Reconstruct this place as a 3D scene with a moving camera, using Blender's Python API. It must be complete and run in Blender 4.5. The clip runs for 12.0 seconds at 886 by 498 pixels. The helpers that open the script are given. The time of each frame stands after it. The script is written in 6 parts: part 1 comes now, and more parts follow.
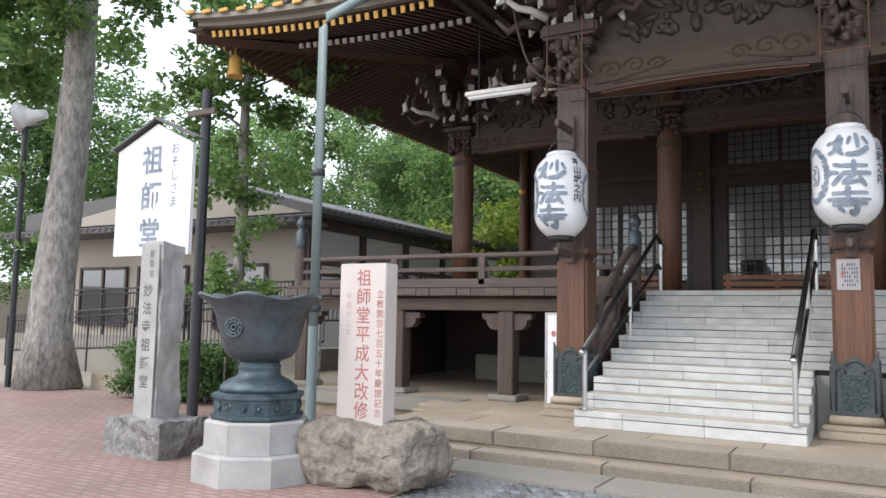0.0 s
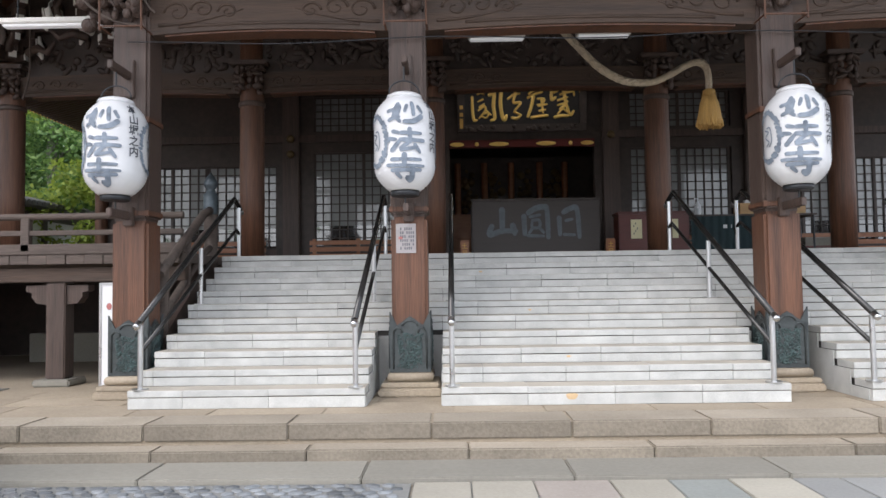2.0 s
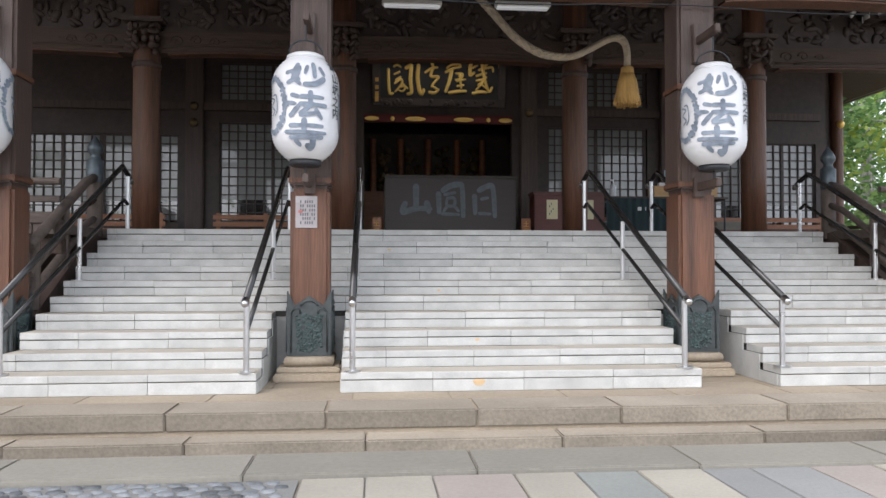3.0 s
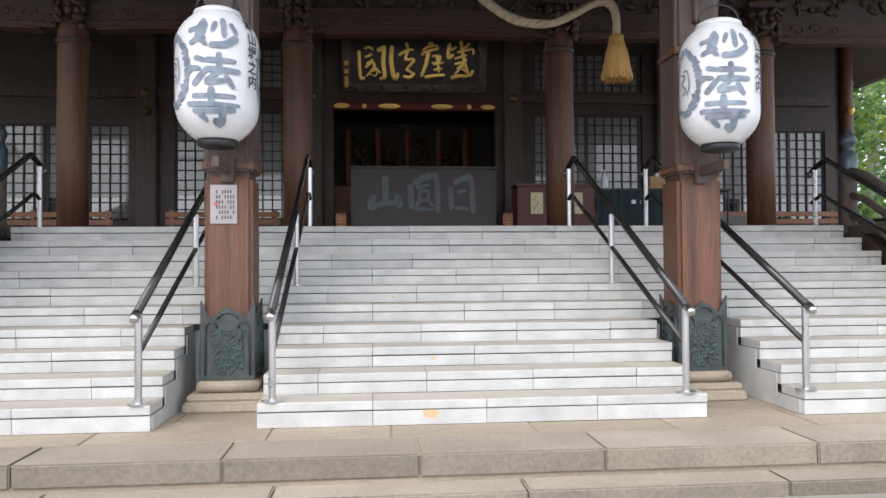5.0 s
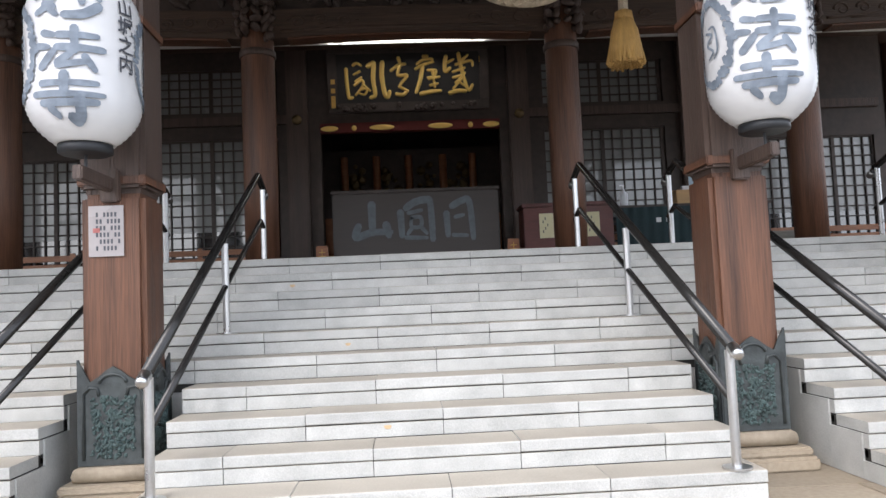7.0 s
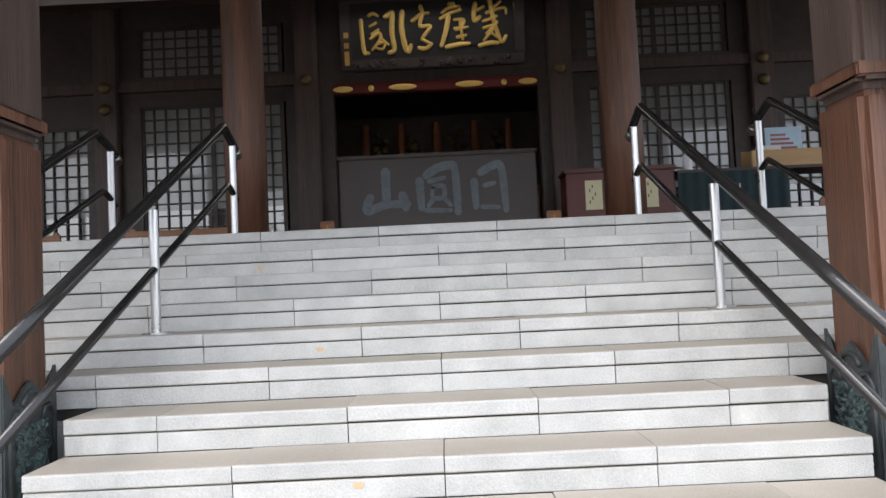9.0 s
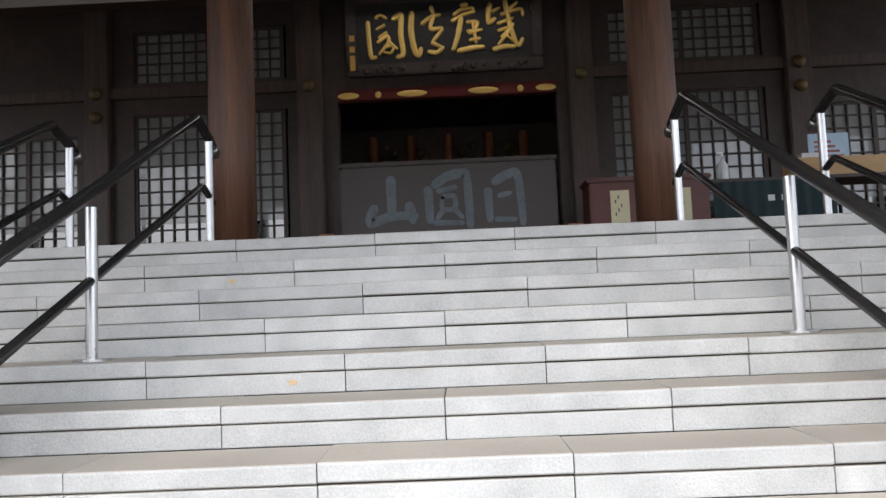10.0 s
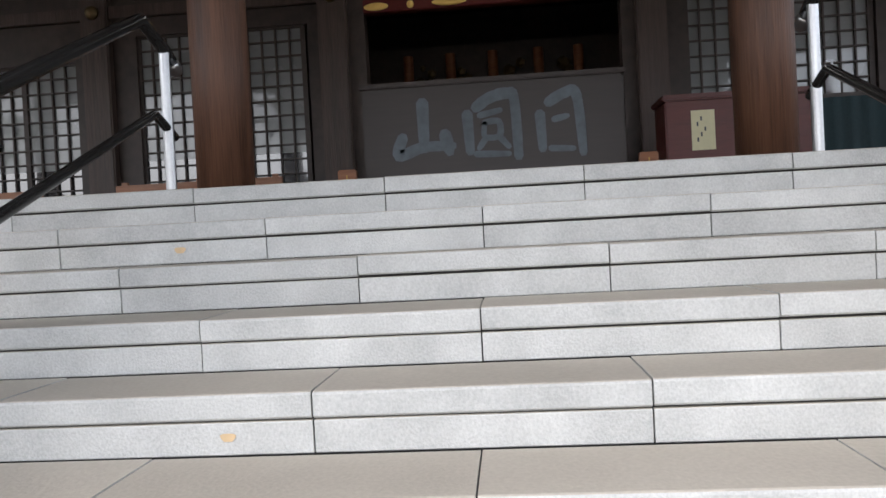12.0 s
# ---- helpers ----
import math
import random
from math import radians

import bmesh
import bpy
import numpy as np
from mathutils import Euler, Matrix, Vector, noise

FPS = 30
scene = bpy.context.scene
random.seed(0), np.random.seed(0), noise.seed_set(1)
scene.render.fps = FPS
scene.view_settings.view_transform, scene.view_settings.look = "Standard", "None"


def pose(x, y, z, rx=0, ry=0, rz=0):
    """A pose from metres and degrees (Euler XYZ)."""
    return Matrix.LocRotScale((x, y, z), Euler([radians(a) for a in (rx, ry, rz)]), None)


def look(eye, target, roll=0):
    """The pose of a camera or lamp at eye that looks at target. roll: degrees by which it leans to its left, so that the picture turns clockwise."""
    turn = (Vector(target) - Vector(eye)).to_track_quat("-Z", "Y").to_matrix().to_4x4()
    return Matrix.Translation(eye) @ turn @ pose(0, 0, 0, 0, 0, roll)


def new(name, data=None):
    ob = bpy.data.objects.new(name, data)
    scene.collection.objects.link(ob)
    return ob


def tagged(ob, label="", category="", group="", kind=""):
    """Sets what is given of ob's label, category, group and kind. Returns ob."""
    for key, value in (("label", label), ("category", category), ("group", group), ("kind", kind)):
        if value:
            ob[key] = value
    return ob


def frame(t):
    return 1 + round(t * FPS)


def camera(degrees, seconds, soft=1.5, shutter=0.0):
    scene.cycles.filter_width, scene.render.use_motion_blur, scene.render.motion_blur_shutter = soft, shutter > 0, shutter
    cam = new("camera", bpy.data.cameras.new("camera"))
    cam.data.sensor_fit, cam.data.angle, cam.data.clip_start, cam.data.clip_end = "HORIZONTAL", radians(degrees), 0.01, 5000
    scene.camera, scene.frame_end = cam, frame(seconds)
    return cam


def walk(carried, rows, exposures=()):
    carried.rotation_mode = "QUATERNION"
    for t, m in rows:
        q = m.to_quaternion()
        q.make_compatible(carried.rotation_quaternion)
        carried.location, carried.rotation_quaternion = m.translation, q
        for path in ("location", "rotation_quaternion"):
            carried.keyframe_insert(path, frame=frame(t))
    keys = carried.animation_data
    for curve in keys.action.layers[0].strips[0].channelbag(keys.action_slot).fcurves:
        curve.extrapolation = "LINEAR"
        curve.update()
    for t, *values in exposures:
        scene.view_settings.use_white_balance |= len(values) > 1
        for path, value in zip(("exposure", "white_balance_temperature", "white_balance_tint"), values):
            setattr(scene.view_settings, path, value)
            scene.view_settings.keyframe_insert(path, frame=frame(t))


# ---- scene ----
cam = camera(60.1, 12.0)
PATH = [
    (0, (-1.925, -8.703, 1.532), (-2.907, -6.97, 1.715), 1.1),
    (0.5, (-1.866, -8.606, 1.571), (-2.68, -6.788, 1.748), 0.8),
    (1, (-1.758, -8.462, 1.561), (-2.365, -6.564, 1.741), 0.8),
    (1.5, (-1.648, -8.233, 1.564), (-1.939, -6.257, 1.676), -1.0),
    (2, (-1.636, -7.974, 1.535), (-1.664, -5.977, 1.636), -0.8),
    (2.5, (-1.61, -7.755, 1.544), (-1.444, -5.763, 1.602), -0.5),
    (3, (-1.462, -7.437, 1.522), (-1.283, -5.445, 1.569), 0.0),
    (3.2, (-1.412, -7.317, 1.521), (-1.27, -5.322, 1.552), 0.2),
    (4.8, (-0.942, -6.182, 1.569), (-0.726, -4.194, 1.544), 0.0),
    (5, (-0.887, -6.015, 1.56), (-0.704, -4.024, 1.603), -0.4),
    (5.5, (-0.747, -5.622, 1.589), (-0.57, -3.639, 1.777), -0.7),
    (6, (-0.561, -5.222, 1.561), (-0.415, -3.238, 1.767), -1.1),
    (6.5, (-0.355, -4.803, 1.536), (-0.248, -2.813, 1.708), -2.1),
    (7, (-0.217, -4.352, 1.536), (-0.112, -2.359, 1.676), -2.5),
    (7.2, (-0.14, -4.203, 1.518), (-0.036, -2.21, 1.64), -2.5),
    (8.8, (0.045, -2.692, 1.525), (0.041, -0.694, 1.609), -2.4),
    (9, (0.046, -2.545, 1.562), (0.043, -0.547, 1.66), -2.7),
    (9.5, (0.044, -2.108, 1.531), (0.001, -0.115, 1.69), -2.6),
    (10, (0.078, -1.64, 1.537), (0.042, 0.354, 1.694), -2.4),
    (10.5, (0.097, -1.253, 1.551), (-0.004, 0.74, 1.688), -2.7),
    (11, (0.08, -0.839, 1.557), (-0.081, 1.151, 1.68), -2.5),
    (11.5, (0.144, -0.491, 1.661), (-0.016, 1.502, 1.683), -2.9),
    (11.6, (0.143, -0.427, 1.671), (-0.015, 1.567, 1.668), -2.9),
    (12, (0.099, -0.205, 1.748), (-0.07, 1.788, 1.72), -3.0),
]
RAMP = [(0, 1.17, 6000, 10), (1, 1.26, 6000, 10), (2.5, 1.2, 6000, 12), (5, 1.32, 6000, 12), (9.5, 1.43, 6000, 12), (12, 1.52, 6000, 12)]
walk(cam, [(t, look(eye, target, roll)) for t, eye, target, roll in PATH], RAMP)

# ---- world and light ----
world = bpy.data.worlds.new("sky")
scene.world = world
world.use_nodes = True
wn = world.node_tree.nodes
sky = wn.new("ShaderNodeTexSky")
sky.sky_type = "NISHITA"
sky.sun_disc = False
sky.sun_elevation = radians(48)
sky.sun_rotation = radians(215)
sky.air_density, sky.dust_density, sky.ozone_density = 1.0, 6.0, 1.0
wn["Background"].inputs["Strength"].default_value = 0.15
haze = wn.new("ShaderNodeMix")
haze.data_type = "RGBA"
haze.inputs["Factor"].default_value = 0.7
haze.inputs["B"].default_value = (7.0, 7.1, 7.2, 1)
world.node_tree.links.new(sky.outputs[0], haze.inputs["A"])
world.node_tree.links.new(haze.outputs["Result"], wn["Background"].inputs["Color"])
sun = new("sun", bpy.data.lights.new("sun", "SUN"))
sun.data.energy, sun.data.angle, sun.data.color = 0.3, radians(25), (1.0, 0.96, 0.9)
sun.matrix_world = look((-9, -13, 18), (0, 0, 0))


# ---- materials ----
def material(name, base, rough=0.6, metal=0.0, vary=0.25, grain=40.0, coarse=2.5, bump=0.15, tint=None, stretch=(1, 1, 1), each=0.0, coat=0.0, spec=0.5):
    """A procedural surface: two scales of variation in colour, bump, roughness; each: variation from object to object."""
    m = bpy.data.materials.new(name)
    m.use_nodes = True
    n, l = m.node_tree.nodes, m.node_tree.links
    b = n["Principled BSDF"]
    co = n.new("ShaderNodeTexCoord")
    mp = n.new("ShaderNodeMapping")
    mp.inputs["Scale"].default_value = stretch
    l.new(co.outputs["Object"], mp.inputs["Vector"])
    fine, wide = n.new("ShaderNodeTexNoise"), n.new("ShaderNodeTexNoise")
    fine.inputs["Scale"].default_value, fine.inputs["Detail"].default_value = grain, 6
    wide.inputs["Scale"].default_value, wide.inputs["Detail"].default_value = coarse, 4
    info = n.new("ShaderNodeObjectInfo")
    off = n.new("ShaderNodeVectorMath")
    off.operation = "MULTIPLY_ADD"
    l.new(info.outputs["Random"], off.inputs[0])
    off.inputs[1].default_value = (17, 31, 23)
    l.new(mp.outputs[0], off.inputs[2])
    for t in (fine, wide):
        l.new(off.outputs[0], t.inputs["Vector"])
    ramp = n.new("ShaderNodeMix")
    ramp.data_type = "RGBA"
    dark = tuple(c * (1 - vary) for c in base)
    other = tint or tuple(min(1, c * (1 + vary)) for c in base)
    ramp.inputs["A"].default_value, ramp.inputs["B"].default_value = (*dark, 1), (*other, 1)
    mixf = n.new("ShaderNodeMath")
    mixf.operation = "MULTIPLY_ADD"
    l.new(fine.outputs["Fac"], mixf.inputs[0])
    mixf.inputs[1].default_value = 0.9
    sub = n.new("ShaderNodeMath")
    sub.operation = "MULTIPLY_ADD"
    l.new(wide.outputs["Fac"], sub.inputs[0])
    sub.inputs[1].default_value, sub.inputs[2].default_value = 1.1, -0.5
    l.new(sub.outputs[0], mixf.inputs[2])
    mixf.use_clamp = True
    l.new(mixf.outputs[0], ramp.inputs["Factor"])
    last = ramp.outputs["Result"]
    if each:
        hsv = n.new("ShaderNodeHueSaturation")
        rng = n.new("ShaderNodeMapRange")
        l.new(info.outputs["Random"], rng.inputs["Value"])
        rng.inputs["To Min"].default_value, rng.inputs["To Max"].default_value = 1 - each, 1 + each
        l.new(rng.outputs[0], hsv.inputs["Value"])
        l.new(last, hsv.inputs["Color"])
        last = hsv.outputs[0]
    l.new(last, b.inputs["Base Color"])
    b.inputs["Metallic"].default_value = metal
    rr = n.new("ShaderNodeMapRange")
    l.new(wide.outputs["Fac"], rr.inputs["Value"])
    rr.inputs["To Min"].default_value, rr.inputs["To Max"].default_value = max(0.02, rough - 0.12), min(1, rough + 0.12)
    l.new(rr.outputs[0], b.inputs["Roughness"])
    b.inputs["Coat Weight"].default_value = coat
    b.inputs["Specular IOR Level"].default_value = spec
    if bump:
        bp = n.new("ShaderNodeBump")
        bp.inputs["Strength"].default_value, bp.inputs["Distance"].default_value = bump, 0.02
        l.new(fine.outputs["Fac"], bp.inputs["Height"])
        l.new(bp.outputs[0], b.inputs["Normal"])
    return m


def ground_pattern(name, scale, palette, mortar):
    """Pavers too many to pick apart: bricks or pebbles with sunk joints."""
    m = bpy.data.materials.new(name)
    m.use_nodes = True
    n, l = m.node_tree.nodes, m.node_tree.links
    b = n["Principled BSDF"]
    co = n.new("ShaderNodeTexCoord")
    mp = n.new("ShaderNodeMapping")
    mp.inputs["Scale"].default_value = scale
    l.new(co.outputs["Object"], mp.inputs["Vector"])
    ns = n.new("ShaderNodeTexNoise")
    ns.inputs["Scale"].default_value = 0.6
    l.new(co.outputs["Object"], ns.inputs["Vector"])
    br = n.new("ShaderNodeTexBrick")
    br.inputs["Color1"].default_value, br.inputs["Color2"].default_value, br.inputs["Mortar"].default_value = (*palette[0], 1), (*palette[1], 1), (*mortar, 1)
    br.inputs["Scale"].default_value, br.inputs["Mortar Size"].default_value, br.inputs["Bias"].default_value = 1, 0.02, 0.0
    br.inputs["Brick Width"].default_value, br.inputs["Row Height"].default_value = 0.2, 0.1
    l.new(mp.outputs[0], br.inputs["Vector"])
    mix = n.new("ShaderNodeMix")
    mix.data_type, mix.blend_type = "RGBA", "MULTIPLY"
    mix.inputs["Factor"].default_value = 0.5
    l.new(br.outputs["Color"], mix.inputs["A"])
    l.new(ns.outputs["Fac"], mix.inputs["B"])
    l.new(mix.outputs["Result"], b.inputs["Base Color"])
    bp = n.new("ShaderNodeBump")
    bp.inputs["Strength"].default_value, bp.inputs["Distance"].default_value = 0.6, 0.01
    bp.invert = True
    l.new(br.outputs["Fac"], bp.inputs["Height"])
    l.new(bp.outputs[0], b.inputs["Normal"])
    b.inputs["Roughness"].default_value = 0.75
    return m


WHITE_STONE = material("white_granite", (0.49, 0.495, 0.475), 0.6, vary=0.32, grain=120, coarse=4.0, bump=0.22, tint=(0.63, 0.63, 0.605), each=0.07)
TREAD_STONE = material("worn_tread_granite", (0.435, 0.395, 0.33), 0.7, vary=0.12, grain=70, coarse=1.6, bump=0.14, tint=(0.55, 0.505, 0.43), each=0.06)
# Kerb steps: daylight on tops, shade on fronts painted in, over wear and stains.
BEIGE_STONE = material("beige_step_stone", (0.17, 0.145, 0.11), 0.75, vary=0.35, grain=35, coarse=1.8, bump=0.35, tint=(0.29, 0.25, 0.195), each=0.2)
STEP_TOP = material("lit_worn_step_top", (0.31, 0.265, 0.205), 0.75, vary=0.22, grain=35, coarse=1.6, bump=0.25, tint=(0.43, 0.375, 0.3), each=0.12)
PLATFORM_STONE = material("sandy_platform_stone", (0.33, 0.27, 0.2), 0.8, vary=0.2, grain=30, coarse=1.2, bump=0.2, tint=(0.45, 0.38, 0.285), each=0.1)
PAVE_STONE = material("mixed_paving_stone", (0.36, 0.35, 0.31), 0.7, vary=0.14, grain=40, coarse=1.5, bump=0.2, tint=(0.47, 0.42, 0.36), each=0.3)
COBBLE = material("dark_cobble", (0.13, 0.14, 0.15), 0.6, vary=0.3, grain=30, coarse=3, bump=0.3, tint=(0.24, 0.24, 0.24), each=0.0)
MORTAR = material("grey_mortar", (0.2, 0.2, 0.19), 0.9, vary=0.25, grain=60)
GRANITE = material("grey_granite", (0.34, 0.335, 0.32), 0.75, vary=0.25, grain=100, coarse=4, bump=0.35, tint=(0.5, 0.49, 0.47))
PINK_STONE = material("pale_pink_granite", (0.56, 0.49, 0.45), 0.55, vary=0.1, grain=120, coarse=2, bump=0.08, tint=(0.64, 0.58, 0.54))
ROUGH_ROCK = material("rough_rock", (0.17, 0.145, 0.12), 0.85, vary=0.7, grain=22, coarse=4.5, bump=1.0, tint=(0.38, 0.33, 0.27))
BASE_ROCK = material("grey_split_granite", (0.19, 0.185, 0.18), 0.85, vary=0.7, grain=26, coarse=6.0, bump=1.0, tint=(0.37, 0.36, 0.345))
BRICK = ground_pattern("red_brick_paving", (1, 1, 1), ((0.36, 0.2, 0.17), (0.44, 0.29, 0.25)), (0.27, 0.2, 0.17))
SOIL = material("trodden_ground", (0.3, 0.26, 0.21), 0.9, vary=0.2, grain=20, coarse=0.3, bump=0.3)
WOOD = material("dark_aged_timber", (0.062, 0.041, 0.033), 0.55, vary=0.5, grain=9, coarse=1.5, bump=0.35, tint=(0.125, 0.085, 0.068), stretch=(9, 9, 0.4))
WOOD_H = material("dark_timber_beam", (0.055, 0.036, 0.027), 0.65, vary=0.5, grain=9, coarse=1.5, bump=0.4, tint=(0.11, 0.07, 0.048), stretch=(0.4, 8, 8))
WOOD_RED = material("red_brown_post_timber", (0.075, 0.032, 0.018), 0.5, vary=0.65, grain=9, coarse=1.0, bump=0.45, tint=(0.22, 0.1, 0.055), stretch=(11, 11, 0.4))
ROOF_WOOD = material("red_brown_rafter_timber", (0.075, 0.04, 0.028), 0.6, vary=0.4, grain=9, coarse=1.2, bump=0.2, tint=(0.105, 0.06, 0.042))
WOOD_GREY = material("weathered_timber", (0.085, 0.065, 0.055), 0.75, vary=0.35, grain=10, coarse=1.5, bump=0.35, tint=(0.16, 0.125, 0.105), stretch=(0.6, 7, 7))
WOOD_DARKER = material("sooty_timber", (0.042, 0.031, 0.026), 0.55, vary=0.4, grain=8, coarse=1.2, bump=0.2, tint=(0.088, 0.063, 0.052))
ORANGE_WOOD = material("orange_varnished_wood", (0.3, 0.11, 0.045), 0.4, vary=0.3, grain=12, coarse=2, bump=0.1, tint=(0.42, 0.18, 0.08), stretch=(0.5, 6, 6))
RED_LACQUER = material("red_lacquer", (0.12, 0.018, 0.014), 0.4, vary=0.3, grain=20)
MAROON = material("maroon_wood", (0.12, 0.035, 0.028), 0.45, vary=0.25, grain=15, stretch=(0.6, 5, 5))
GOLD = material("gilded", (1.0, 0.62, 0.15), 0.4, metal=0.15, vary=0.15, grain=30, bump=0.1)
GILT_LEAF = material("polished_gilt_leaf", (1.0, 0.64, 0.18), 0.36, metal=0.35, vary=0.12, grain=30, bump=0.12)
YELLOW_PAINT = material("ochre_gilt_paint", (0.62, 0.36, 0.08), 0.5, vary=0.25, grain=25)
BRONZE = material("dark_bronze", (0.075, 0.09, 0.1), 0.45, metal=0.5, vary=0.35, grain=18, coarse=3, bump=0.2, tint=(0.13, 0.16, 0.18))
URN_PATINA = material("blue_green_cast_bronze", (0.05, 0.075, 0.09), 0.45, metal=0.4, vary=0.4, grain=16, coarse=7, bump=0.3, tint=(0.1, 0.145, 0.165))
PATINA = material("dark_aged_bronze_plate", (0.05, 0.055, 0.058), 0.55, metal=0.35, vary=0.4, grain=16, coarse=5, bump=0.4, tint=(0.1, 0.115, 0.115))
TEAL = material("teal_patina", (0.045, 0.055, 0.056), 0.65, metal=0.2, vary=0.4, grain=14, coarse=9, bump=0.4, tint=(0.1, 0.155, 0.15))
DULL_GILT = material("tarnished_gilt", (0.16, 0.11, 0.05), 0.5, metal=0.5, vary=0.3, grain=20)
STEEL = material("brushed_steel", (0.6, 0.6, 0.6), 0.3, metal=1.0, vary=0.12, grain=60, coarse=4, bump=0.03)
BLACK_GRIP = material("black_grip", (0.022, 0.021, 0.02), 0.17, vary=0.3, grain=40, bump=0.05)
BLACK_METAL = material("black_painted_metal", (0.02, 0.022, 0.026), 0.45, vary=0.3, grain=30, bump=0.05)
PAPER = material("lantern_paper", (0.67, 0.675, 0.69), 0.4, vary=0.05, grain=8, coarse=3, bump=0.05, tint=(0.74, 0.745, 0.755), coat=0.3)
INK = material("lantern_ink", (0.09, 0.115, 0.155), 0.6, vary=0.4, grain=14, coarse=6, bump=0.0, tint=(0.34, 0.4, 0.48))
INK_DARK = material("dark_ink", (0.06, 0.065, 0.08), 0.6, vary=0.3, grain=20, bump=0.0)
RED_INK = material("red_carved_paint", (0.38, 0.08, 0.08), 0.7, vary=0.35, grain=30, bump=0.0, tint=(0.52, 0.22, 0.2))
CARVED = material("grey_carved_lettering", (0.13, 0.13, 0.13), 0.8, vary=0.3, grain=30, bump=0.0)
PALE_INK = material("pale_carved_lettering", (0.45, 0.33, 0.28), 0.7, vary=0.2, grain=30, bump=0.0)
SIGN_WHITE = material("painted_white_board", (0.72, 0.72, 0.73), 0.45, vary=0.05, grain=12, bump=0.03)
WHITE_TIP = material("chalk_white_paint", (0.75, 0.74, 0.7), 0.7, vary=0.1, grain=30, bump=0.05)
ROPE = material("braided_rope", (0.5, 0.42, 0.31), 0.85, vary=0.3, grain=60, coarse=20, bump=0.6)
STRAW = material("golden_straw", (0.5, 0.3, 0.09), 0.7, vary=0.35, grain=30, coarse=4, bump=0.6, stretch=(8, 8, 0.5))
COPPER_ROOF = material("verdigris_copper", (0.22, 0.42, 0.37), 0.6, metal=0.2, vary=0.3, grain=14, coarse=2, bump=0.2, tint=(0.34, 0.55, 0.48))
GREEN_PIPE = material("grey_green_painted_pipe", (0.2, 0.255, 0.25), 0.45, vary=0.12, grain=20, bump=0.04)
ROOF_TILE = material("grey_roof_tile", (0.1, 0.095, 0.095), 0.6, vary=0.25, grain=15, bump=0.15)
BEIGE_WALL = material("beige_render_wall", (0.38, 0.34, 0.29), 0.85, vary=0.1, grain=30, coarse=0.6, bump=0.1)
WHITE_WALL = material("white_plaster_wall", (0.72, 0.72, 0.71), 0.85, vary=0.06, grain=30, coarse=0.5, bump=0.06)
CONCRETE = material("pale_concrete", (0.25, 0.235, 0.2), 0.85, vary=0.18, grain=25, coarse=0.9, bump=0.2, each=0.06)
BARK = material("grey_brown_bark", (0.16, 0.14, 0.12), 0.9, vary=0.75, grain=10, coarse=4.5, bump=1.0, tint=(0.47, 0.45, 0.41), stretch=(2, 2, 0.8))
PLASTIC = material("white_plastic", (0.75, 0.77, 0.8), 0.35, vary=0.05, grain=20, bump=0.0)
BLUE_SIGN = material("pale_blue_card", (0.45, 0.6, 0.72), 0.5, vary=0.1, grain=10, bump=0.0)
DARK_CLOTH = material("dark_green_cloth", (0.02, 0.04, 0.045), 0.85, vary=0.3, grain=60, bump=0.2)
SHOJI = material("shoji_paper_behind_glass", (0.25, 0.255, 0.25), 0.25, vary=0.06, grain=6, coarse=1.0, bump=0.0, coat=0.4)
DARK_GLASS = material("dark_window_glass", (0.03, 0.03, 0.032), 0.06, vary=0.2, grain=4, bump=0.0, coat=1.0)
CARD = material("cream_paper", (0.72, 0.66, 0.42), 0.7, vary=0.06, grain=20, bump=0.0)
STAIN = material("rust_stain", (0.58, 0.42, 0.24), 0.7, vary=0.2, grain=40, bump=0.0)
for pm in (SHOJI, DARK_GLASS):
    pm.node_tree.nodes["Principled BSDF"].inputs["Coat Roughness"].default_value = 0.03
    pm.node_tree.nodes["Principled BSDF"].inputs["Coat IOR"].default_value = 2.0


def leafy(name, a, b):
    m = bpy.data.materials.new(name)
    m.use_nodes = True
    n, l = m.node_tree.nodes, m.node_tree.links
    geo, mx = n.new("ShaderNodeNewGeometry"), n.new("ShaderNodeMix")
    mx.data_type = "RGBA"
    mx.inputs["A"].default_value, mx.inputs["B"].default_value = (*a, 1), (*b, 1)
    l.new(geo.outputs["Random Per Island"], mx.inputs["Factor"])
    p, tr, ms = n["Principled BSDF"], n.new("ShaderNodeBsdfTranslucent"), n.new("ShaderNodeMixShader")
    p.inputs["Roughness"].default_value = 0.55
    l.new(mx.outputs["Result"], p.inputs["Base Color"])
    l.new(mx.outputs["Result"], tr.inputs["Color"])
    ms.inputs["Fac"].default_value = 0.5
    l.new(p.outputs[0], ms.inputs[1])
    l.new(tr.outputs[0], ms.inputs[2])
    l.new(ms.outputs[0], n["Material Output"].inputs["Surface"])
    return m


LEAF = leafy("leaf_green", (0.07, 0.155, 0.045), (0.26, 0.38, 0.11))
LEAF_DARK = leafy("leaf_dark_green", (0.05, 0.11, 0.035), (0.17, 0.27, 0.08))
LEAF_LIGHT = leafy("leaf_yellow_green", (0.16, 0.24, 0.03), (0.34, 0.4, 0.07))
LAMP_WHITE = bpy.data.materials.new("fluorescent_diffuser")
LAMP_WHITE.use_nodes = True
LAMP_WHITE.node_tree.nodes["Principled BSDF"].inputs["Emission Color"].default_value = (1, 0.98, 0.93, 1)
LAMP_WHITE.node_tree.nodes["Principled BSDF"].inputs["Emission Strength"].default_value = 0.1


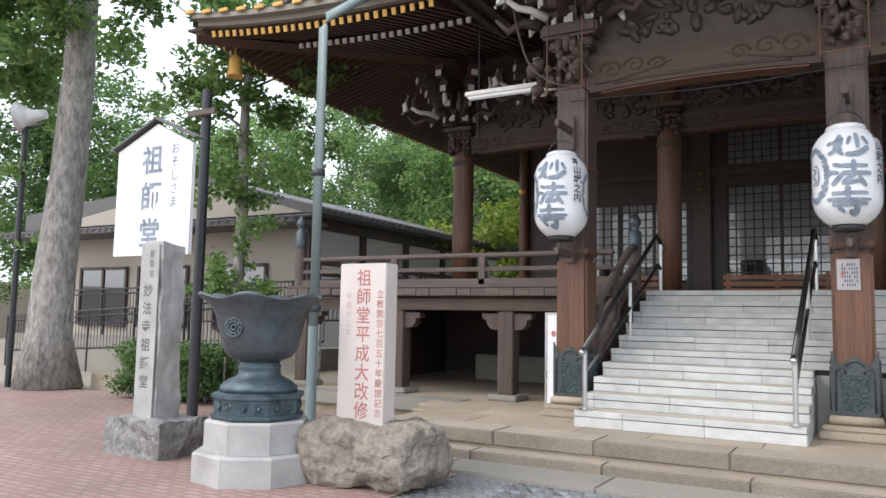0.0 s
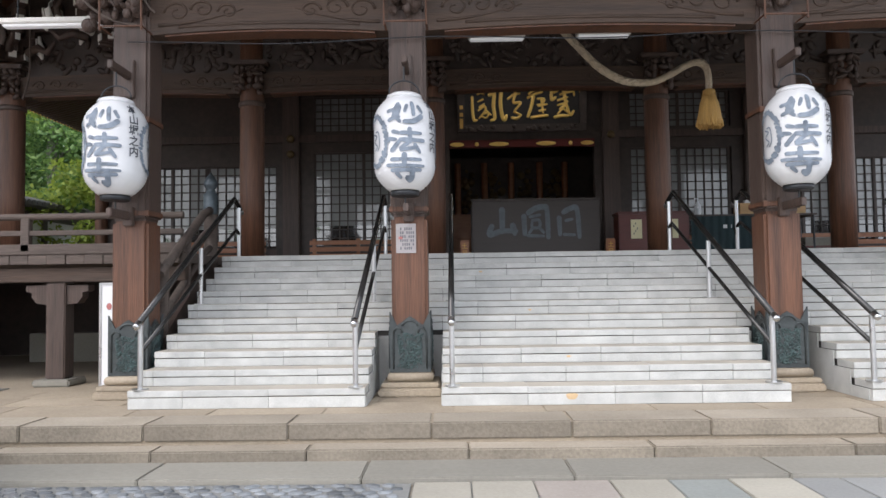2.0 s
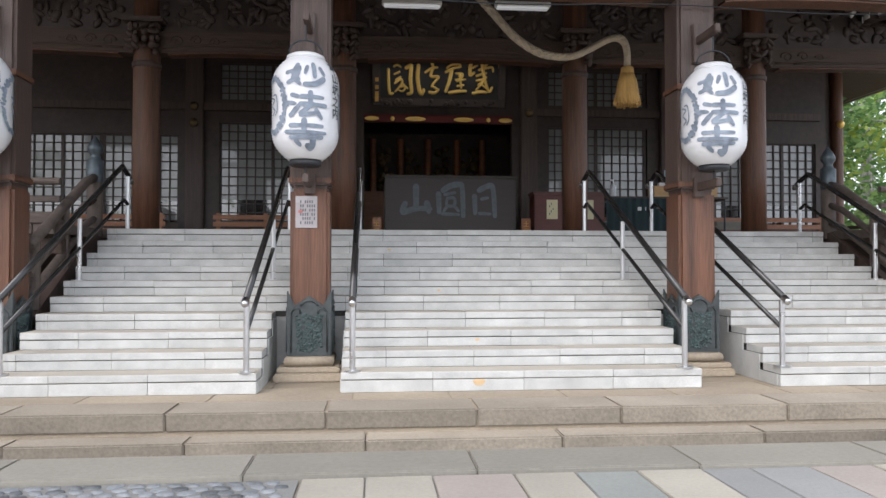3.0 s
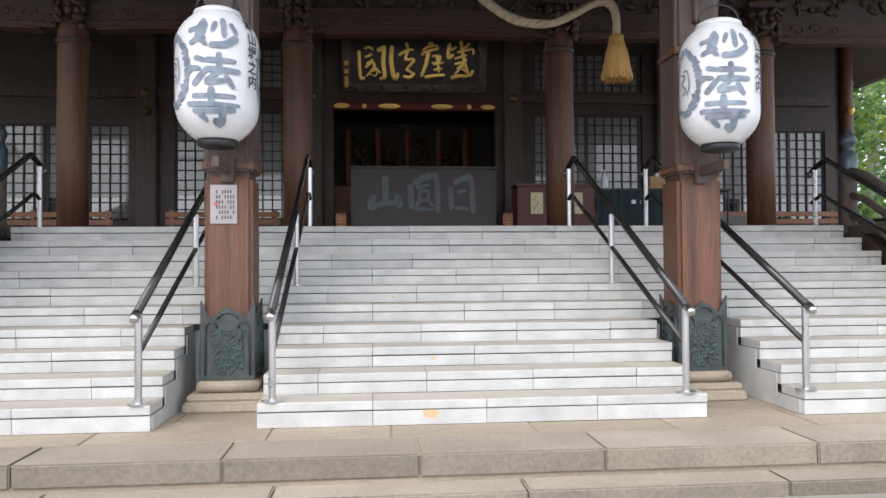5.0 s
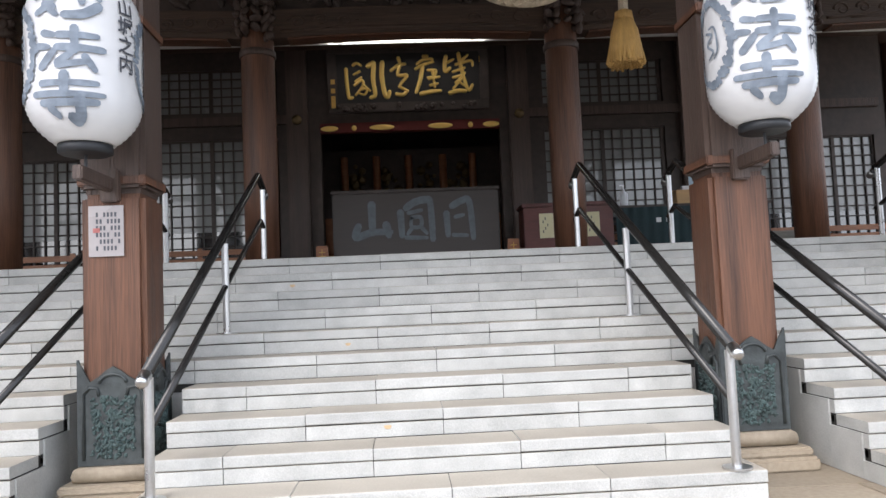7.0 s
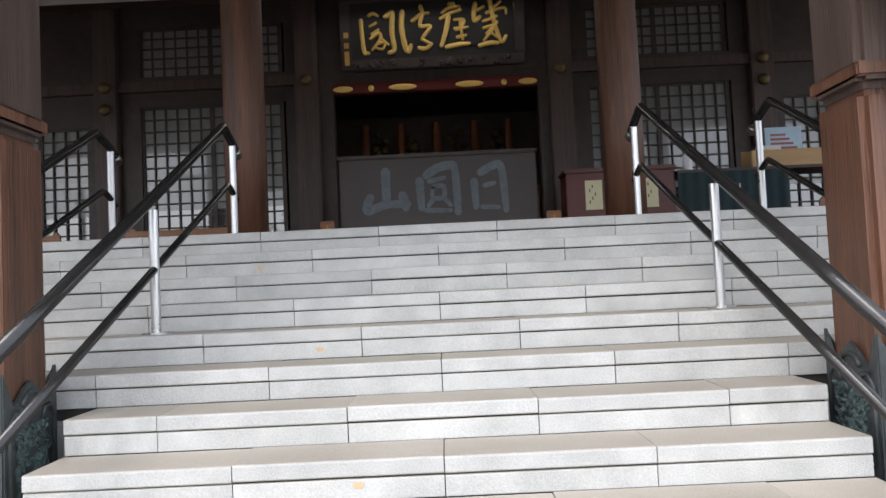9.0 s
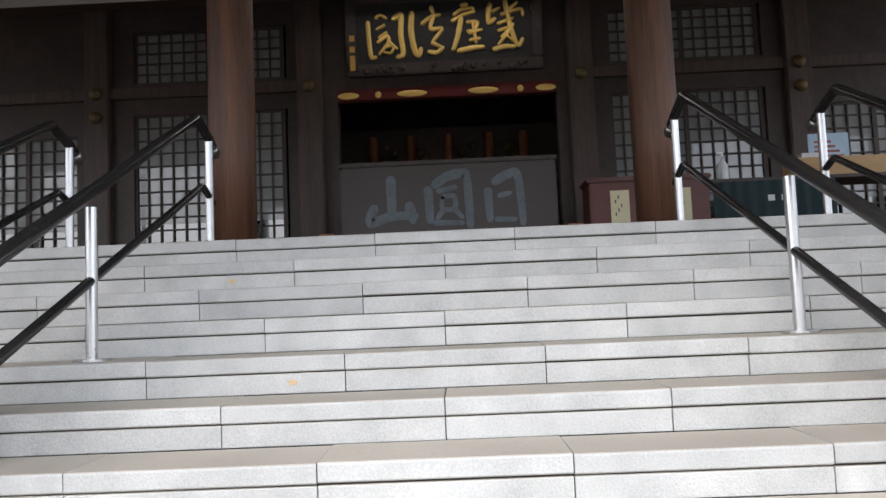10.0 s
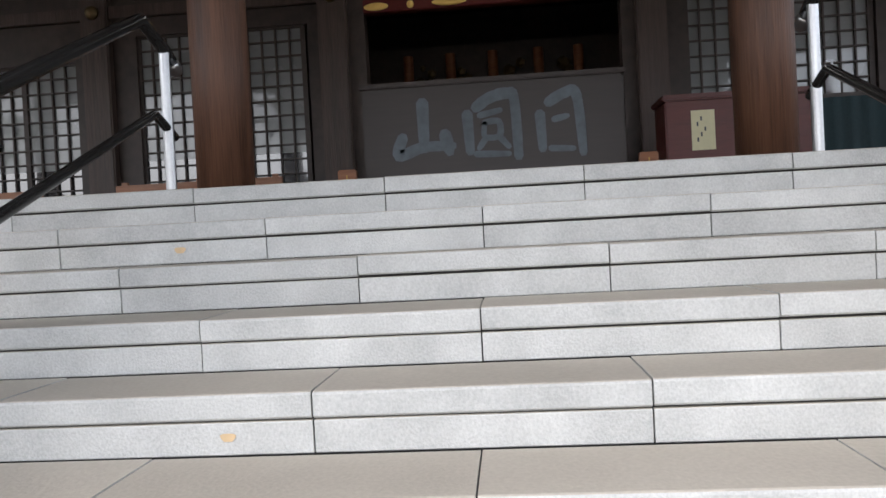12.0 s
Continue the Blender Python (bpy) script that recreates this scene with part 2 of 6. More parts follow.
LIT_TUBE = bpy.data.materials.new("lit_fluorescent_tube")
LIT_TUBE.use_nodes = True
LIT_TUBE.node_tree.nodes["Principled BSDF"].inputs["Emission Color"].default_value = (1, 0.95, 0.86, 1)
LIT_TUBE.node_tree.nodes["Principled BSDF"].inputs["Emission Strength"].default_value = 3.5


# ---- mesh helpers ----
def box(bm, x0, x1, y0, y1, z0, z1, bevel=0.0):
    r = bmesh.ops.create_cube(bm, size=1)
    bmesh.ops.transform(bm, matrix=Matrix.LocRotScale(((x0 + x1) / 2, (y0 + y1) / 2, (z0 + z1) / 2), None, (abs(x1 - x0), abs(y1 - y0), abs(z1 - z0))), verts=r["verts"])
    if bevel:
        es = list({e for v in r["verts"] for e in v.link_edges})
        bmesh.ops.bevel(bm, geom=es, offset=bevel, segments=2, affect="EDGES")
    return r["verts"]


def rod(bm, a, b, r0, r1=None, n=12):
    a, b = Vector(a), Vector(b)
    r1 = r0 if r1 is None else r1
    m = Matrix.Translation((a + b) / 2) @ (b - a).to_track_quat("Z", "Y").to_matrix().to_4x4()
    bmesh.ops.create_cone(bm, cap_ends=True, segments=n, radius1=r0, radius2=r1, depth=(b - a).length, matrix=m)


def lathe(bm, prof, centre=(0, 0), n=32, wave=None):
    """Turned shape from (radius, height) pairs round the vertical through centre."""
    rings = []
    for i, (r, z) in enumerate(prof):
        ring = []
        for k in range(n):
            a = 2 * math.pi * k / n
            dr, dz = wave(i, a) if wave else (0, 0)
            ring.append(bm.verts.new((centre[0] + (r + dr) * math.cos(a), centre[1] + (r + dr) * math.sin(a), z + dz)))
        rings.append(ring)
    for p, q in zip(rings, rings[1:]):
        for k in range(n):
            f = bm.faces.new((p[k], p[(k + 1) % n], q[(k + 1) % n], q[k]))
            f.smooth = True
    bm.faces.new(rings[0][::-1])
    bm.faces.new(rings[-1])


def tube(bm, pts, radii, n=10):
    """A tube swept along pts."""
    pts = [Vector(p) for p in pts]
    if not isinstance(radii, (list, tuple)):
        radii = [radii] * len(pts)
    rings, up = [], Vector((0.13, 0.21, 0.97)).normalized()
    for i, p in enumerate(pts):
        d = (pts[min(i + 1, len(pts) - 1)] - pts[max(i - 1, 0)]).normalized()
        side = d.cross(up)
        if side.length < 0.05:
            side = d.cross(Vector((1, 0, 0)))
        side.normalize()
        nrm = side.cross(d)
        rings.append([bm.verts.new(p + radii[i] * (math.cos(2 * math.pi * k / n) * side + math.sin(2 * math.pi * k / n) * nrm)) for k in range(n)])
    for p, q in zip(rings, rings[1:]):
        for k in range(n):
            bm.faces.new((p[k], q[k], q[(k + 1) % n], p[(k + 1) % n])).smooth = True
    bm.faces.new(rings[0])
    bm.faces.new(rings[-1][::-1])


def prism(bm, outline, y0, y1):
    """An outline in x and z, drawn out from y0 to y1."""
    a = [bm.verts.new((x, y0, z)) for x, z in outline]
    b = [bm.verts.new((x, y1, z)) for x, z in outline]
    bm.faces.new(a)
    bm.faces.new(b[::-1])
    for i in range(len(a)):
        j = (i + 1) % len(a)
        bm.faces.new((a[i], b[i], b[j], a[j]))


def mesh_of(name, bm, mat):
    bmesh.ops.recalc_face_normals(bm, faces=bm.faces)
    me = bpy.data.meshes.new(name)
    bm.to_mesh(me)
    bm.free()
    me.materials.append(mat)
    return me


def part(name, bm, mat, parent, label=""):
    ob = new(name, mesh_of(name, bm, mat))
    ob.parent = parent
    ob.matrix_parent_inverse = Matrix()
    return tagged(ob, label)


def thing(name, label, category, group="", at=(0, 0, 0), rz=0):
    ob = new(name)
    ob.empty_display_size = 0.2
    ob.matrix_basis = pose(*at, 0, 0, rz)
    return tagged(ob, label, category, group)


def solid(name, bm, mat, label, category, group="", kind=""):
    return tagged(new(name, mesh_of(name, bm, mat)), label, category, group, kind)


def piece(name, me, parent, loc=(0, 0, 0), rz=0, scale=(1, 1, 1)):
    ob = new(name, me)
    ob.parent = parent
    ob.matrix_basis = Matrix.LocRotScale(loc, Euler((0, 0, radians(rz))), scale)
    return ob


def bm_new():
    return bmesh.new()


def lettering(body, size, depth=0.004, bold=0.0, cut=0.0):
    """A flat bmesh of one line of text, centred, in x and z, its face towards -y."""
    cu = bpy.data.curves.new("text", "FONT")
    cu.body, cu.size, cu.align_x, cu.align_y, cu.offset, cu.resolution_u = body, size, "CENTER", "CENTER", bold, 3
    tmp = bpy.data.objects.new("text", cu)
    scene.collection.objects.link(tmp)
    me = tmp.to_mesh()
    bm = bmesh.new()
    bm.from_mesh(me)
    tmp.to_mesh_clear()
    bpy.data.objects.remove(tmp)
    bpy.data.curves.remove(cu)
    if cut:
        for u in np.arange(-size, size, cut):
            bmesh.ops.bisect_plane(bm, geom=bm.verts[:] + bm.edges[:] + bm.faces[:], plane_co=(u, 0, 0), plane_no=(1, 0, 0))
            bmesh.ops.bisect_plane(bm, geom=bm.verts[:] + bm.edges[:] + bm.faces[:], plane_co=(0, u, 0), plane_no=(0, 1, 0))
    for v in bm.verts:
        v.co = Vector((v.co.x, 0, v.co.y))
    return bm


def column_of_text(body, size, step, bold=0.0):
    bm = bmesh.new()
    for i, ch in enumerate(body):
        b = lettering(ch, size, bold=bold)
        bmesh.ops.translate(b, vec=(0, 0, -i * step), verts=b.verts)
        tmp = bpy.data.meshes.new("t")
        b.to_mesh(tmp)
        b.free()
        bm.from_mesh(tmp)
        bpy.data.meshes.remove(tmp)
    return bm


def smooth_line(pts, steps=6):
    """A curve through pts."""
    out = []
    for a, b, c, d in zip([pts[0]] + pts, pts, pts[1:], pts[2:] + [pts[-1]]):
        for k in range(steps):
            u = k / steps
            out.append(0.5 * (2 * b + (c - a) * u + (2 * a - 5 * b + 4 * c - d) * u * u + (3 * b - a - 3 * c + d) * u ** 3))
    return out + [pts[-1]]


def brushed(strokes, scale, seed=0, across=4, ridge=0.0):
    """One brush-written character in x and z, its face towards -y: each stroke is its width and the points it runs through."""
    bm, rr = bmesh.new(), random.Random(seed)
    for j, (width, run) in enumerate(strokes):
        pts = smooth_line([Vector([float(c) for c in p.split(",")]) for p in run.split()])
        d0, d1 = (pts[0] - pts[1]).normalized(), (pts[-1] - pts[-2]).normalized()
        pts = [pts[0] + d0 * width * 0.35] + pts + [pts[-1] + d1 * width * 0.35]
        last, rows = len(pts) - 1, []
        for i, p in enumerate(pts):
            d = (pts[min(i + 1, last)] - pts[max(i - 1, 0)]).normalized()
            n = Vector((-d.y, d.x))
            w = width * 0.5 * (0.45 if i in (0, last) else 0.86 + 0.16 * math.sin(math.pi * i / last + 0.6) + rr.uniform(-0.06, 0.06))
            rows.append([bm.verts.new(((p.x + n.x * w * q) * scale, -0.0006 * j - ridge * (1 - q * q), (p.y + n.y * w * q) * scale)) for q in np.linspace(-1, 1, across)])
        for p, q in zip(rows, rows[1:]):
            for k in range(across - 1):
                bm.faces.new((p[k], p[k + 1], q[k + 1], q[k]))
    return bm


def moved(bm, m):
    bmesh.ops.transform(bm, matrix=m, verts=bm.verts)
    return bm


# ---- plan, in metres: x along the steps, y into the hall, stair foot at y = 0 ----
RISE, TREAD, FOOT, PLAT = 0.17, 0.3605, 0.34, 0.315
FLOOR = FOOT + 10 * RISE
SLAB = 0.896
M0, M1, L0, L1, R0, R1 = -1.78, 1.81, -5.05, -2.575, 2.635, 5.1
POSTS = (-5.4, -2.15, 2.15, 5.4)
POST_Y = 1.06
COLS = (-9.45, -5.17, -1.98, 1.96, 5.15, 9.45)
COL_Y, FACADE = 5.4, 10.2

# ---- ground ----
bm = bm_new()
box(bm, -400, 400, -400, 400, -0.3, -0.03)
solid("ground", bm, SOIL, "sandy trodden temple ground reaching the horizon", "ground", kind="structure")
bm = bm_new()
box(bm, -26, -5.62, -16, 1.2, -0.02, 0.0)
solid("pavement", bm, BRICK, "faded red brick paving of the forecourt", "pavement", kind="structure")
bm = bm_new()
box(bm, -5.6, -2.0, -14, -1.82, -0.029, -0.012)
box(bm, 2.75, 12, -14, -1.82, -0.029, -0.012)
cobble_bed = solid("pavement_cobbles", bm, MORTAR, "mortar bed set with dark rounded cobbles", "pavement", kind="structure")
bm = bm_new()
box(bm, -1.98, 2.73, -14, -1.82, -0.029, -0.014)
pave_bed = solid("pavement_path", bm, MORTAR, "mortar bed of the mixed stone path", "pavement", kind="structure")
bm = bm_new()
box(bm, -7.3, 12, -0.9, 12, -0.05, PLAT - 0.012)
box(bm, -16, -7.3, 1.6, 12, -0.05, PLAT - 0.012)
platform = solid("floor_platform", bm, PLATFORM_STONE, "sandy stone platform round the hall's foot", "platform", kind="structure")

# ---- white stairs ----
stairs = thing("stone_stairs", "broad white granite stairs in three flights with split slabs", "stairs")
bm = bm_new()
for k in range(10):
    for x0, x1 in (((L0, L1), (M0, M1), (R0, R1)) if k < 4 else ((L0, R1),)):
        box(bm, x0 + 0.006, x1 - 0.006, k * TREAD + 0.02, 3.66, PLAT if k == 0 else FOOT + k * RISE - 0.06, FOOT + (k + 1) * RISE - 0.012)
part("core", bm, material("dark_open_joint", (0.035, 0.033, 0.03), 0.95, vary=0.3, grain=40), stairs)

# ---- floor of the hall and side deck ----
bm = bm_new()
box(bm, L0, R1, 3.66, 18, FLOOR - 0.3, FLOOR)
box(bm, -11.2, L0 - 0.12, 2.1, 18, FLOOR - 0.12, FLOOR)
box(bm, R1 + 0.12, 11.2, 2.1, 18, FLOOR - 0.12, FLOOR)
box(bm, L0 - 0.12, L0, 3.4, 18, FLOOR - 0.12, FLOOR)
box(bm, R1, R1 + 0.12, 3.4, 18, FLOOR - 0.12, FLOOR)
solid("floor_hall", bm, WOOD_GREY, "weathered timber veranda floor round the hall", "floor", kind="structure")
# ---- hall: facade, columns, ceiling ----
bm = bm_new()
for x0, x1, z0, z1 in ((-9.45, -9.2, FLOOR, 7.4), (-5.85, -4.95, FLOOR, 7.4), (-2.5, -1.7, FLOOR, 7.4), (1.75, 2.62, FLOOR, 7.4), (5.0, 5.85, FLOOR, 7.4), (9.2, 9.45, FLOOR, 7.4),
                       (-9.2, -5.85, 4.5, 7.4), (5.85, 9.2, 4.5, 7.4), (-4.95, -2.5, 4.8, 5.3), (2.62, 5.0, 4.8, 5.3), (-4.95, -2.5, 6.15, 7.4), (2.62, 5.0, 6.15, 7.4), (-1.7, 1.75, 5.05, 7.4)):
    box(bm, x0, x1, FACADE, FACADE + 0.25, z0, z1)
solid("wall_facade", bm, WOOD_DARKER, "sooty dark timber front wall of the hall", "wall", kind="structure")
bm = bm_new()
box(bm, -9.3, -9.1, FACADE + 0.25, 18, FLOOR, 7.4)
box(bm, 9.1, 9.3, FACADE + 0.25, 18, FLOOR, 7.4)
box(bm, -9.3, 9.3, 17.8, 18, FLOOR, 7.4)
solid("wall_inner", bm, WOOD_DARKER, "dark inner walls of the hall", "wall", kind="structure")
bm = bm_new()
box(bm, -9.4, 9.4, 3.0, 18, 7.0, 7.2)
for x in np.arange(-9, 9.1, 0.9):
    box(bm, x - 0.06, x + 0.06, 3.0, FACADE, 6.86, 7.0)
solid("ceiling", bm, WOOD_DARKER, "dark coffered timber ceiling of the hall", "ceiling", kind="structure")
bm = bm_new()
box(bm, -7.6, 7.6, -1.9, 3.0, 6.5, 6.62)
for x in np.arange(-7.4, 7.5, 0.3):
    box(bm, x - 0.05, x + 0.05, -1.9, 3.0, 6.4, 6.5)
solid("ceiling_porch", bm, WOOD_DARKER, "dark timber rafters under the porch roof", "ceiling", kind="structure")

# side and under walls of the raised floor
bm = bm_new()
box(bm, -9.2, L0 - 0.3, 5.6, 5.9, PLAT, 0.82)
box(bm, R1 + 0.3, 10.2, 5.6, 5.9, PLAT, 1.05)
solid("wall_plinth", bm, CONCRETE, "pale stone plinth wall under the deck", "wall", kind="structure")
bm = bm_new()
box(bm, -11.0, L0 - 0.3, 7.2, 7.3, PLAT, FLOOR - 0.12)
box(bm, R1 + 0.3, 10.2, 6.2, 6.3, PLAT, FLOOR - 0.12)
# Side boards put across the open ends to block daylight under the deck.
for s in (-1, 1):
    box(bm, *sorted((s * 10.9, s * 10.8)), 3.2, 7.2, PLAT, FLOOR - 0.12)
solid("wall_underfloor", bm, WOOD_DARKER, "dark boards under the floor, the side ones added to keep light out", "wall", kind="structure")


def lattice_panel(x0, x1, z0, z1, nx, nz, split):
    """A sliding lattice door: frame, bars, paper above and dark glass below."""
    w = thing("lattice_door", "dark wooden lattice panel with grey paper behind glass", "door", "lattice panels of the hall front")
    y = FACADE + 0.06
    bm = bm_new()
    box(bm, x0, x1, y + 0.03, y + 0.05, split, z1)
    part("paper_pane", bm, SHOJI, w, "grey paper behind glass")
    if split > z0 + 0.05:
        bm = bm_new()
        box(bm, x0, x1, y + 0.03, y + 0.05, z0, split)
        part("glass_pane", bm, DARK_GLASS, w, "dark lower glass")
    bm = bm_new()
    for i in range(nx + 1):
        x, h = x0 + (x1 - x0) * i / nx, 0.011 if i % (nx // 2 or 1) else 0.035
        box(bm, x - h, x + h, y - 0.012, y + 0.03, z0, z1)
    for i in range(nz + 1):
        z, h = z0 + (z1 - z0) * i / nz, 0.01 if 0 < i < nz else 0.03
        box(bm, x0, x1, y - 0.018, y + 0.028, z - h, z + h)
    part("lattice", bm, WOOD_DARKER, w, "crossed dark bars")


for s in (-1, 1):
    a, b = sorted((s * 4.95, s * 2.58))
    lattice_panel(a, b, 2.55, 4.8, 12, 11, 3.05)
    lattice_panel(a, b, 5.3, 6.15, 12, 5, 5.3)
    a, b = sorted((s * 9.2, s * 7.55))
    lattice_panel(a, b, 2.5, 4.5, 8, 10, 3.0)
    a, b = sorted((s * 7.5, s * 5.85))
    lattice_panel(a, b, 2.5, 4.5, 8, 10, 3.0)
    bm = bm_new()
    for x0, x1, zz in ((2.62, 4.95, 2.55), (5.85, 9.2, 2.5)):
        box(bm, *sorted((s * x0, s * x1)), FACADE + 0.02, FACADE + 0.16, FLOOR, zz)
    solid("baseboard", bm, WOOD, "dark kickboards under the lattice panels", "baseboard", kind="structure")

# facade posts with gilt caps, long rail
for s in (-1, 1):
    for x in (2.12, 5.48):
        t = thing("facade_post", "dark square facade post with a gilt nail cover", "post", "posts of the hall front")
        bm = bm_new()
        box(bm, s * x - 0.2, s * x + 0.2, FACADE - 0.16, FACADE, FLOOR, 6.9, 0.02)
        part("shaft", bm, WOOD, t)
        for z in ((5.1,) if x < 3 else (5.12, 4.75)):
            bm = bm_new()
            lathe(bm, [(0.02, 0), (0.1, 0.01), (0.09, 0.05), (0.04, 0.08), (0.01, 0.085)], n=10)
            moved(bm, pose(s * x, FACADE - 0.16, z, 90))
            part("nail_cover", bm, DULL_GILT, t, "tarnished gilt nail cover")
bm = bm_new()
for s in (-1, 1):
    a, b = sorted((s * 1.95, s * 9.3))
    box(bm, a, b, FACADE - 0.1, FACADE, 5.05, 5.22, 0.01)
solid("trim_lintel", bm, WOOD, "long dark tie beam across the hall front", "trim", kind="structure")

bm = bm_new()
box(bm, -9.1, 9.1, 9.3, 9.75, 6.34, 6.5, 0.01)
solid("trim_cornice", bm, ROOF_WOOD, "brown cornice board under the hall ceiling", "trim", kind="structure")
bm = bm_new()
box(bm, -9.1, 9.1, 9.262, 9.298, 6.27, 6.4, 0.006)
solid("trim_cornice_edge", bm, WHITE_TIP, "pale painted edge strip of the cornice", "trim", kind="structure")

for s in (-1, 1):
    bm = bm_new()
    box(bm, *sorted((s * 9.3, s * 10.8)), 12.15, 12.3, FLOOR, 7.4)
    solid("wall_wing", bm, WOOD_DARKER, "sooty timber wing wall behind the veranda", "wall", kind="structure")
    t = thing("wing_pillar", "red-brown corner pillar with a gilt cap fitting", "pillar", "corner pillars of the veranda", at=(s * 10.95, 12.1, FLOOR))
    bm = bm_new()
    rod(bm, (0, 0, 0), (0, 0, 5.1), 0.16, n=20)
    part("shaft", bm, WOOD_RED, t)
    bm = bm_new()
    lathe(bm, [(0.02, 0), (0.11, 0.01), (0.1, 0.06), (0.05, 0.1), (0.01, 0.11)], n=12)
    part("cap_fitting", moved(bm, pose(0, -0.15, 3.3, 90)), GILT_LEAF, t, "gilt cap fitting")

# centre opening with red lintel, altar darkness beyond
t = thing("lintel", "red lacquered lintel with gilt cloud fittings", "lintel")
bm = bm_new()
box(bm, -1.7, 1.75, FACADE - 0.06, FACADE + 0.12, 4.86, 5.04, 0.01)
part("beam", bm, RED_LACQUER, t)
for x, w in ((-1.52, 0.17), (-0.52, 0.24), (0.6, 0.24), (1.58, 0.16), (-1.05, 0.05), (1.18, 0.05)):
    bm = bm_new()
    r = bmesh.ops.create_uvsphere(bm, u_segments=16, v_segments=8, radius=1)
    bmesh.ops.transform(bm, matrix=Matrix.LocRotScale((x, FACADE - 0.06, 4.935), None, (w, 0.02, 0.055)), verts=r["verts"])
    part("fitting", bm, GILT_LEAF, t, "gilt cloud-shaped fitting")
t = thing("altar_screen", "dim altar screen with faint gilt posts inside the hall", "altar")
bm = bm_new()
box(bm, -2.4, 2.5, 13.6, 13.75, FLOOR, 5.2)
part("back", bm, WOOD_DARKER, t)
for x in (-1.5, -0.75, 0.0, 0.8, 1.5):
    bm = bm_new()
    rod(bm, (x, 13.4, FLOOR), (x, 13.4, 5.0), 0.09)
    part("post", bm, ORANGE_WOOD, t)
rng = random.Random(8)
for x in (-1.15, -0.4, 0.4, 1.15):
    bm = bm_new()
    for k in range(16):
        bmesh.ops.create_icosphere(bm, subdivisions=1, radius=rng.uniform(0.05, 0.14), matrix=pose(x + rng.uniform(-0.2, 0.2), 13.45, 4.1 + rng.uniform(-0.5, 0.7)))
    part("gilt_hanging", bm, DULL_GILT, t, "dim gilt temple hanging")
bm = bm_new()
box(bm, -1.9, 2.0, 12.6, 13.2, 2.04, 3.5, 0.02)
part("table", bm, ORANGE_WOOD, t)

# name board over the opening
t = thing("name_board", "dark carved name board with raised gilt characters", "sign board")
bm = bm_new()
box(bm, -1.36, 1.36, -0.04, 0.04, -0.48, 0.48, 0.015)
part("board", bm, material("blackened_board", (0.022, 0.018, 0.016), 0.6, vary=0.3, grain=8, coarse=1.5, bump=0.15, stretch=(0.4, 5, 5)), t)
bm = bm_new()
for z in (-0.55, 0.55):
    box(bm, -1.52, 1.52, -0.07, 0.05, z - 0.09, z + 0.09, 0.02)
for x in (-1.44, 1.44):
    box(bm, x - 0.09, x + 0.09, -0.07, 0.05, -0.46, 0.46, 0.02)
rng = random.Random(4)
for i in range(60):
    x = rng.uniform(-1.45, 1.45)
    r = bmesh.ops.create_icosphere(bm, subdivisions=1, radius=rng.uniform(0.03, 0.07), matrix=pose(x, -0.07, rng.choice((-0.55, 0.55)) + rng.uniform(-0.05, 0.05)))
part("carved_edge", bm, WOOD_DARKER, t, "carved openwork edge")
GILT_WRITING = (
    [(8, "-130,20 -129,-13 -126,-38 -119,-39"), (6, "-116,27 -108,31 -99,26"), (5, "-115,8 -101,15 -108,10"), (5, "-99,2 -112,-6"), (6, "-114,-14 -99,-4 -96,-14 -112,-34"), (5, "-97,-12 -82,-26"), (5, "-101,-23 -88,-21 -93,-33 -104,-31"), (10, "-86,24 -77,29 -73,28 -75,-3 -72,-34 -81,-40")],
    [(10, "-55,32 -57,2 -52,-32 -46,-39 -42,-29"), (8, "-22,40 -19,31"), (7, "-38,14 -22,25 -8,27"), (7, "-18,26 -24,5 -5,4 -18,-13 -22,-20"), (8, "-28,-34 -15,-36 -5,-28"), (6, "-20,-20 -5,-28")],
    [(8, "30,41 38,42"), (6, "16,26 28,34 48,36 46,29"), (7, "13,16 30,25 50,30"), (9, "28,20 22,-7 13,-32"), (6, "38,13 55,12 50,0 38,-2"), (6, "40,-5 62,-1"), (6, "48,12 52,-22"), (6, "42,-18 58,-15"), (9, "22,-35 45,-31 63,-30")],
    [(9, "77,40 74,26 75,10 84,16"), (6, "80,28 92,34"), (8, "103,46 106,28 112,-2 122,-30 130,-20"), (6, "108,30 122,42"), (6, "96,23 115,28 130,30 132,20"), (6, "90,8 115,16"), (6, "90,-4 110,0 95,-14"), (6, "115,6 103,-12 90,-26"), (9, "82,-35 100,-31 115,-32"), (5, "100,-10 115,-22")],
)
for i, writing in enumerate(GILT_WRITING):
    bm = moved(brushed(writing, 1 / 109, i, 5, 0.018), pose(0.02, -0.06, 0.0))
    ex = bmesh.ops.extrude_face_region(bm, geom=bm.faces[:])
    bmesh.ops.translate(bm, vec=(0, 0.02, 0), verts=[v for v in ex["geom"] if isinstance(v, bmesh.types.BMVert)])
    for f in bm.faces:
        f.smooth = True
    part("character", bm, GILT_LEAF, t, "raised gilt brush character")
bm = bm_new()
for z0, z1 in ((-0.1, -0.01), (-0.27, -0.18), (-0.55, -0.32)):
    box(bm, -1.47, -1.39, -0.075, -0.068, z0, z1)
box(bm, 1.35, 1.39, -0.05, -0.04, 0.25, 0.36)
part("seal", bm, YELLOW_PAINT, t)
t.matrix_basis = pose(0.02, 9.98, 5.84, 6)

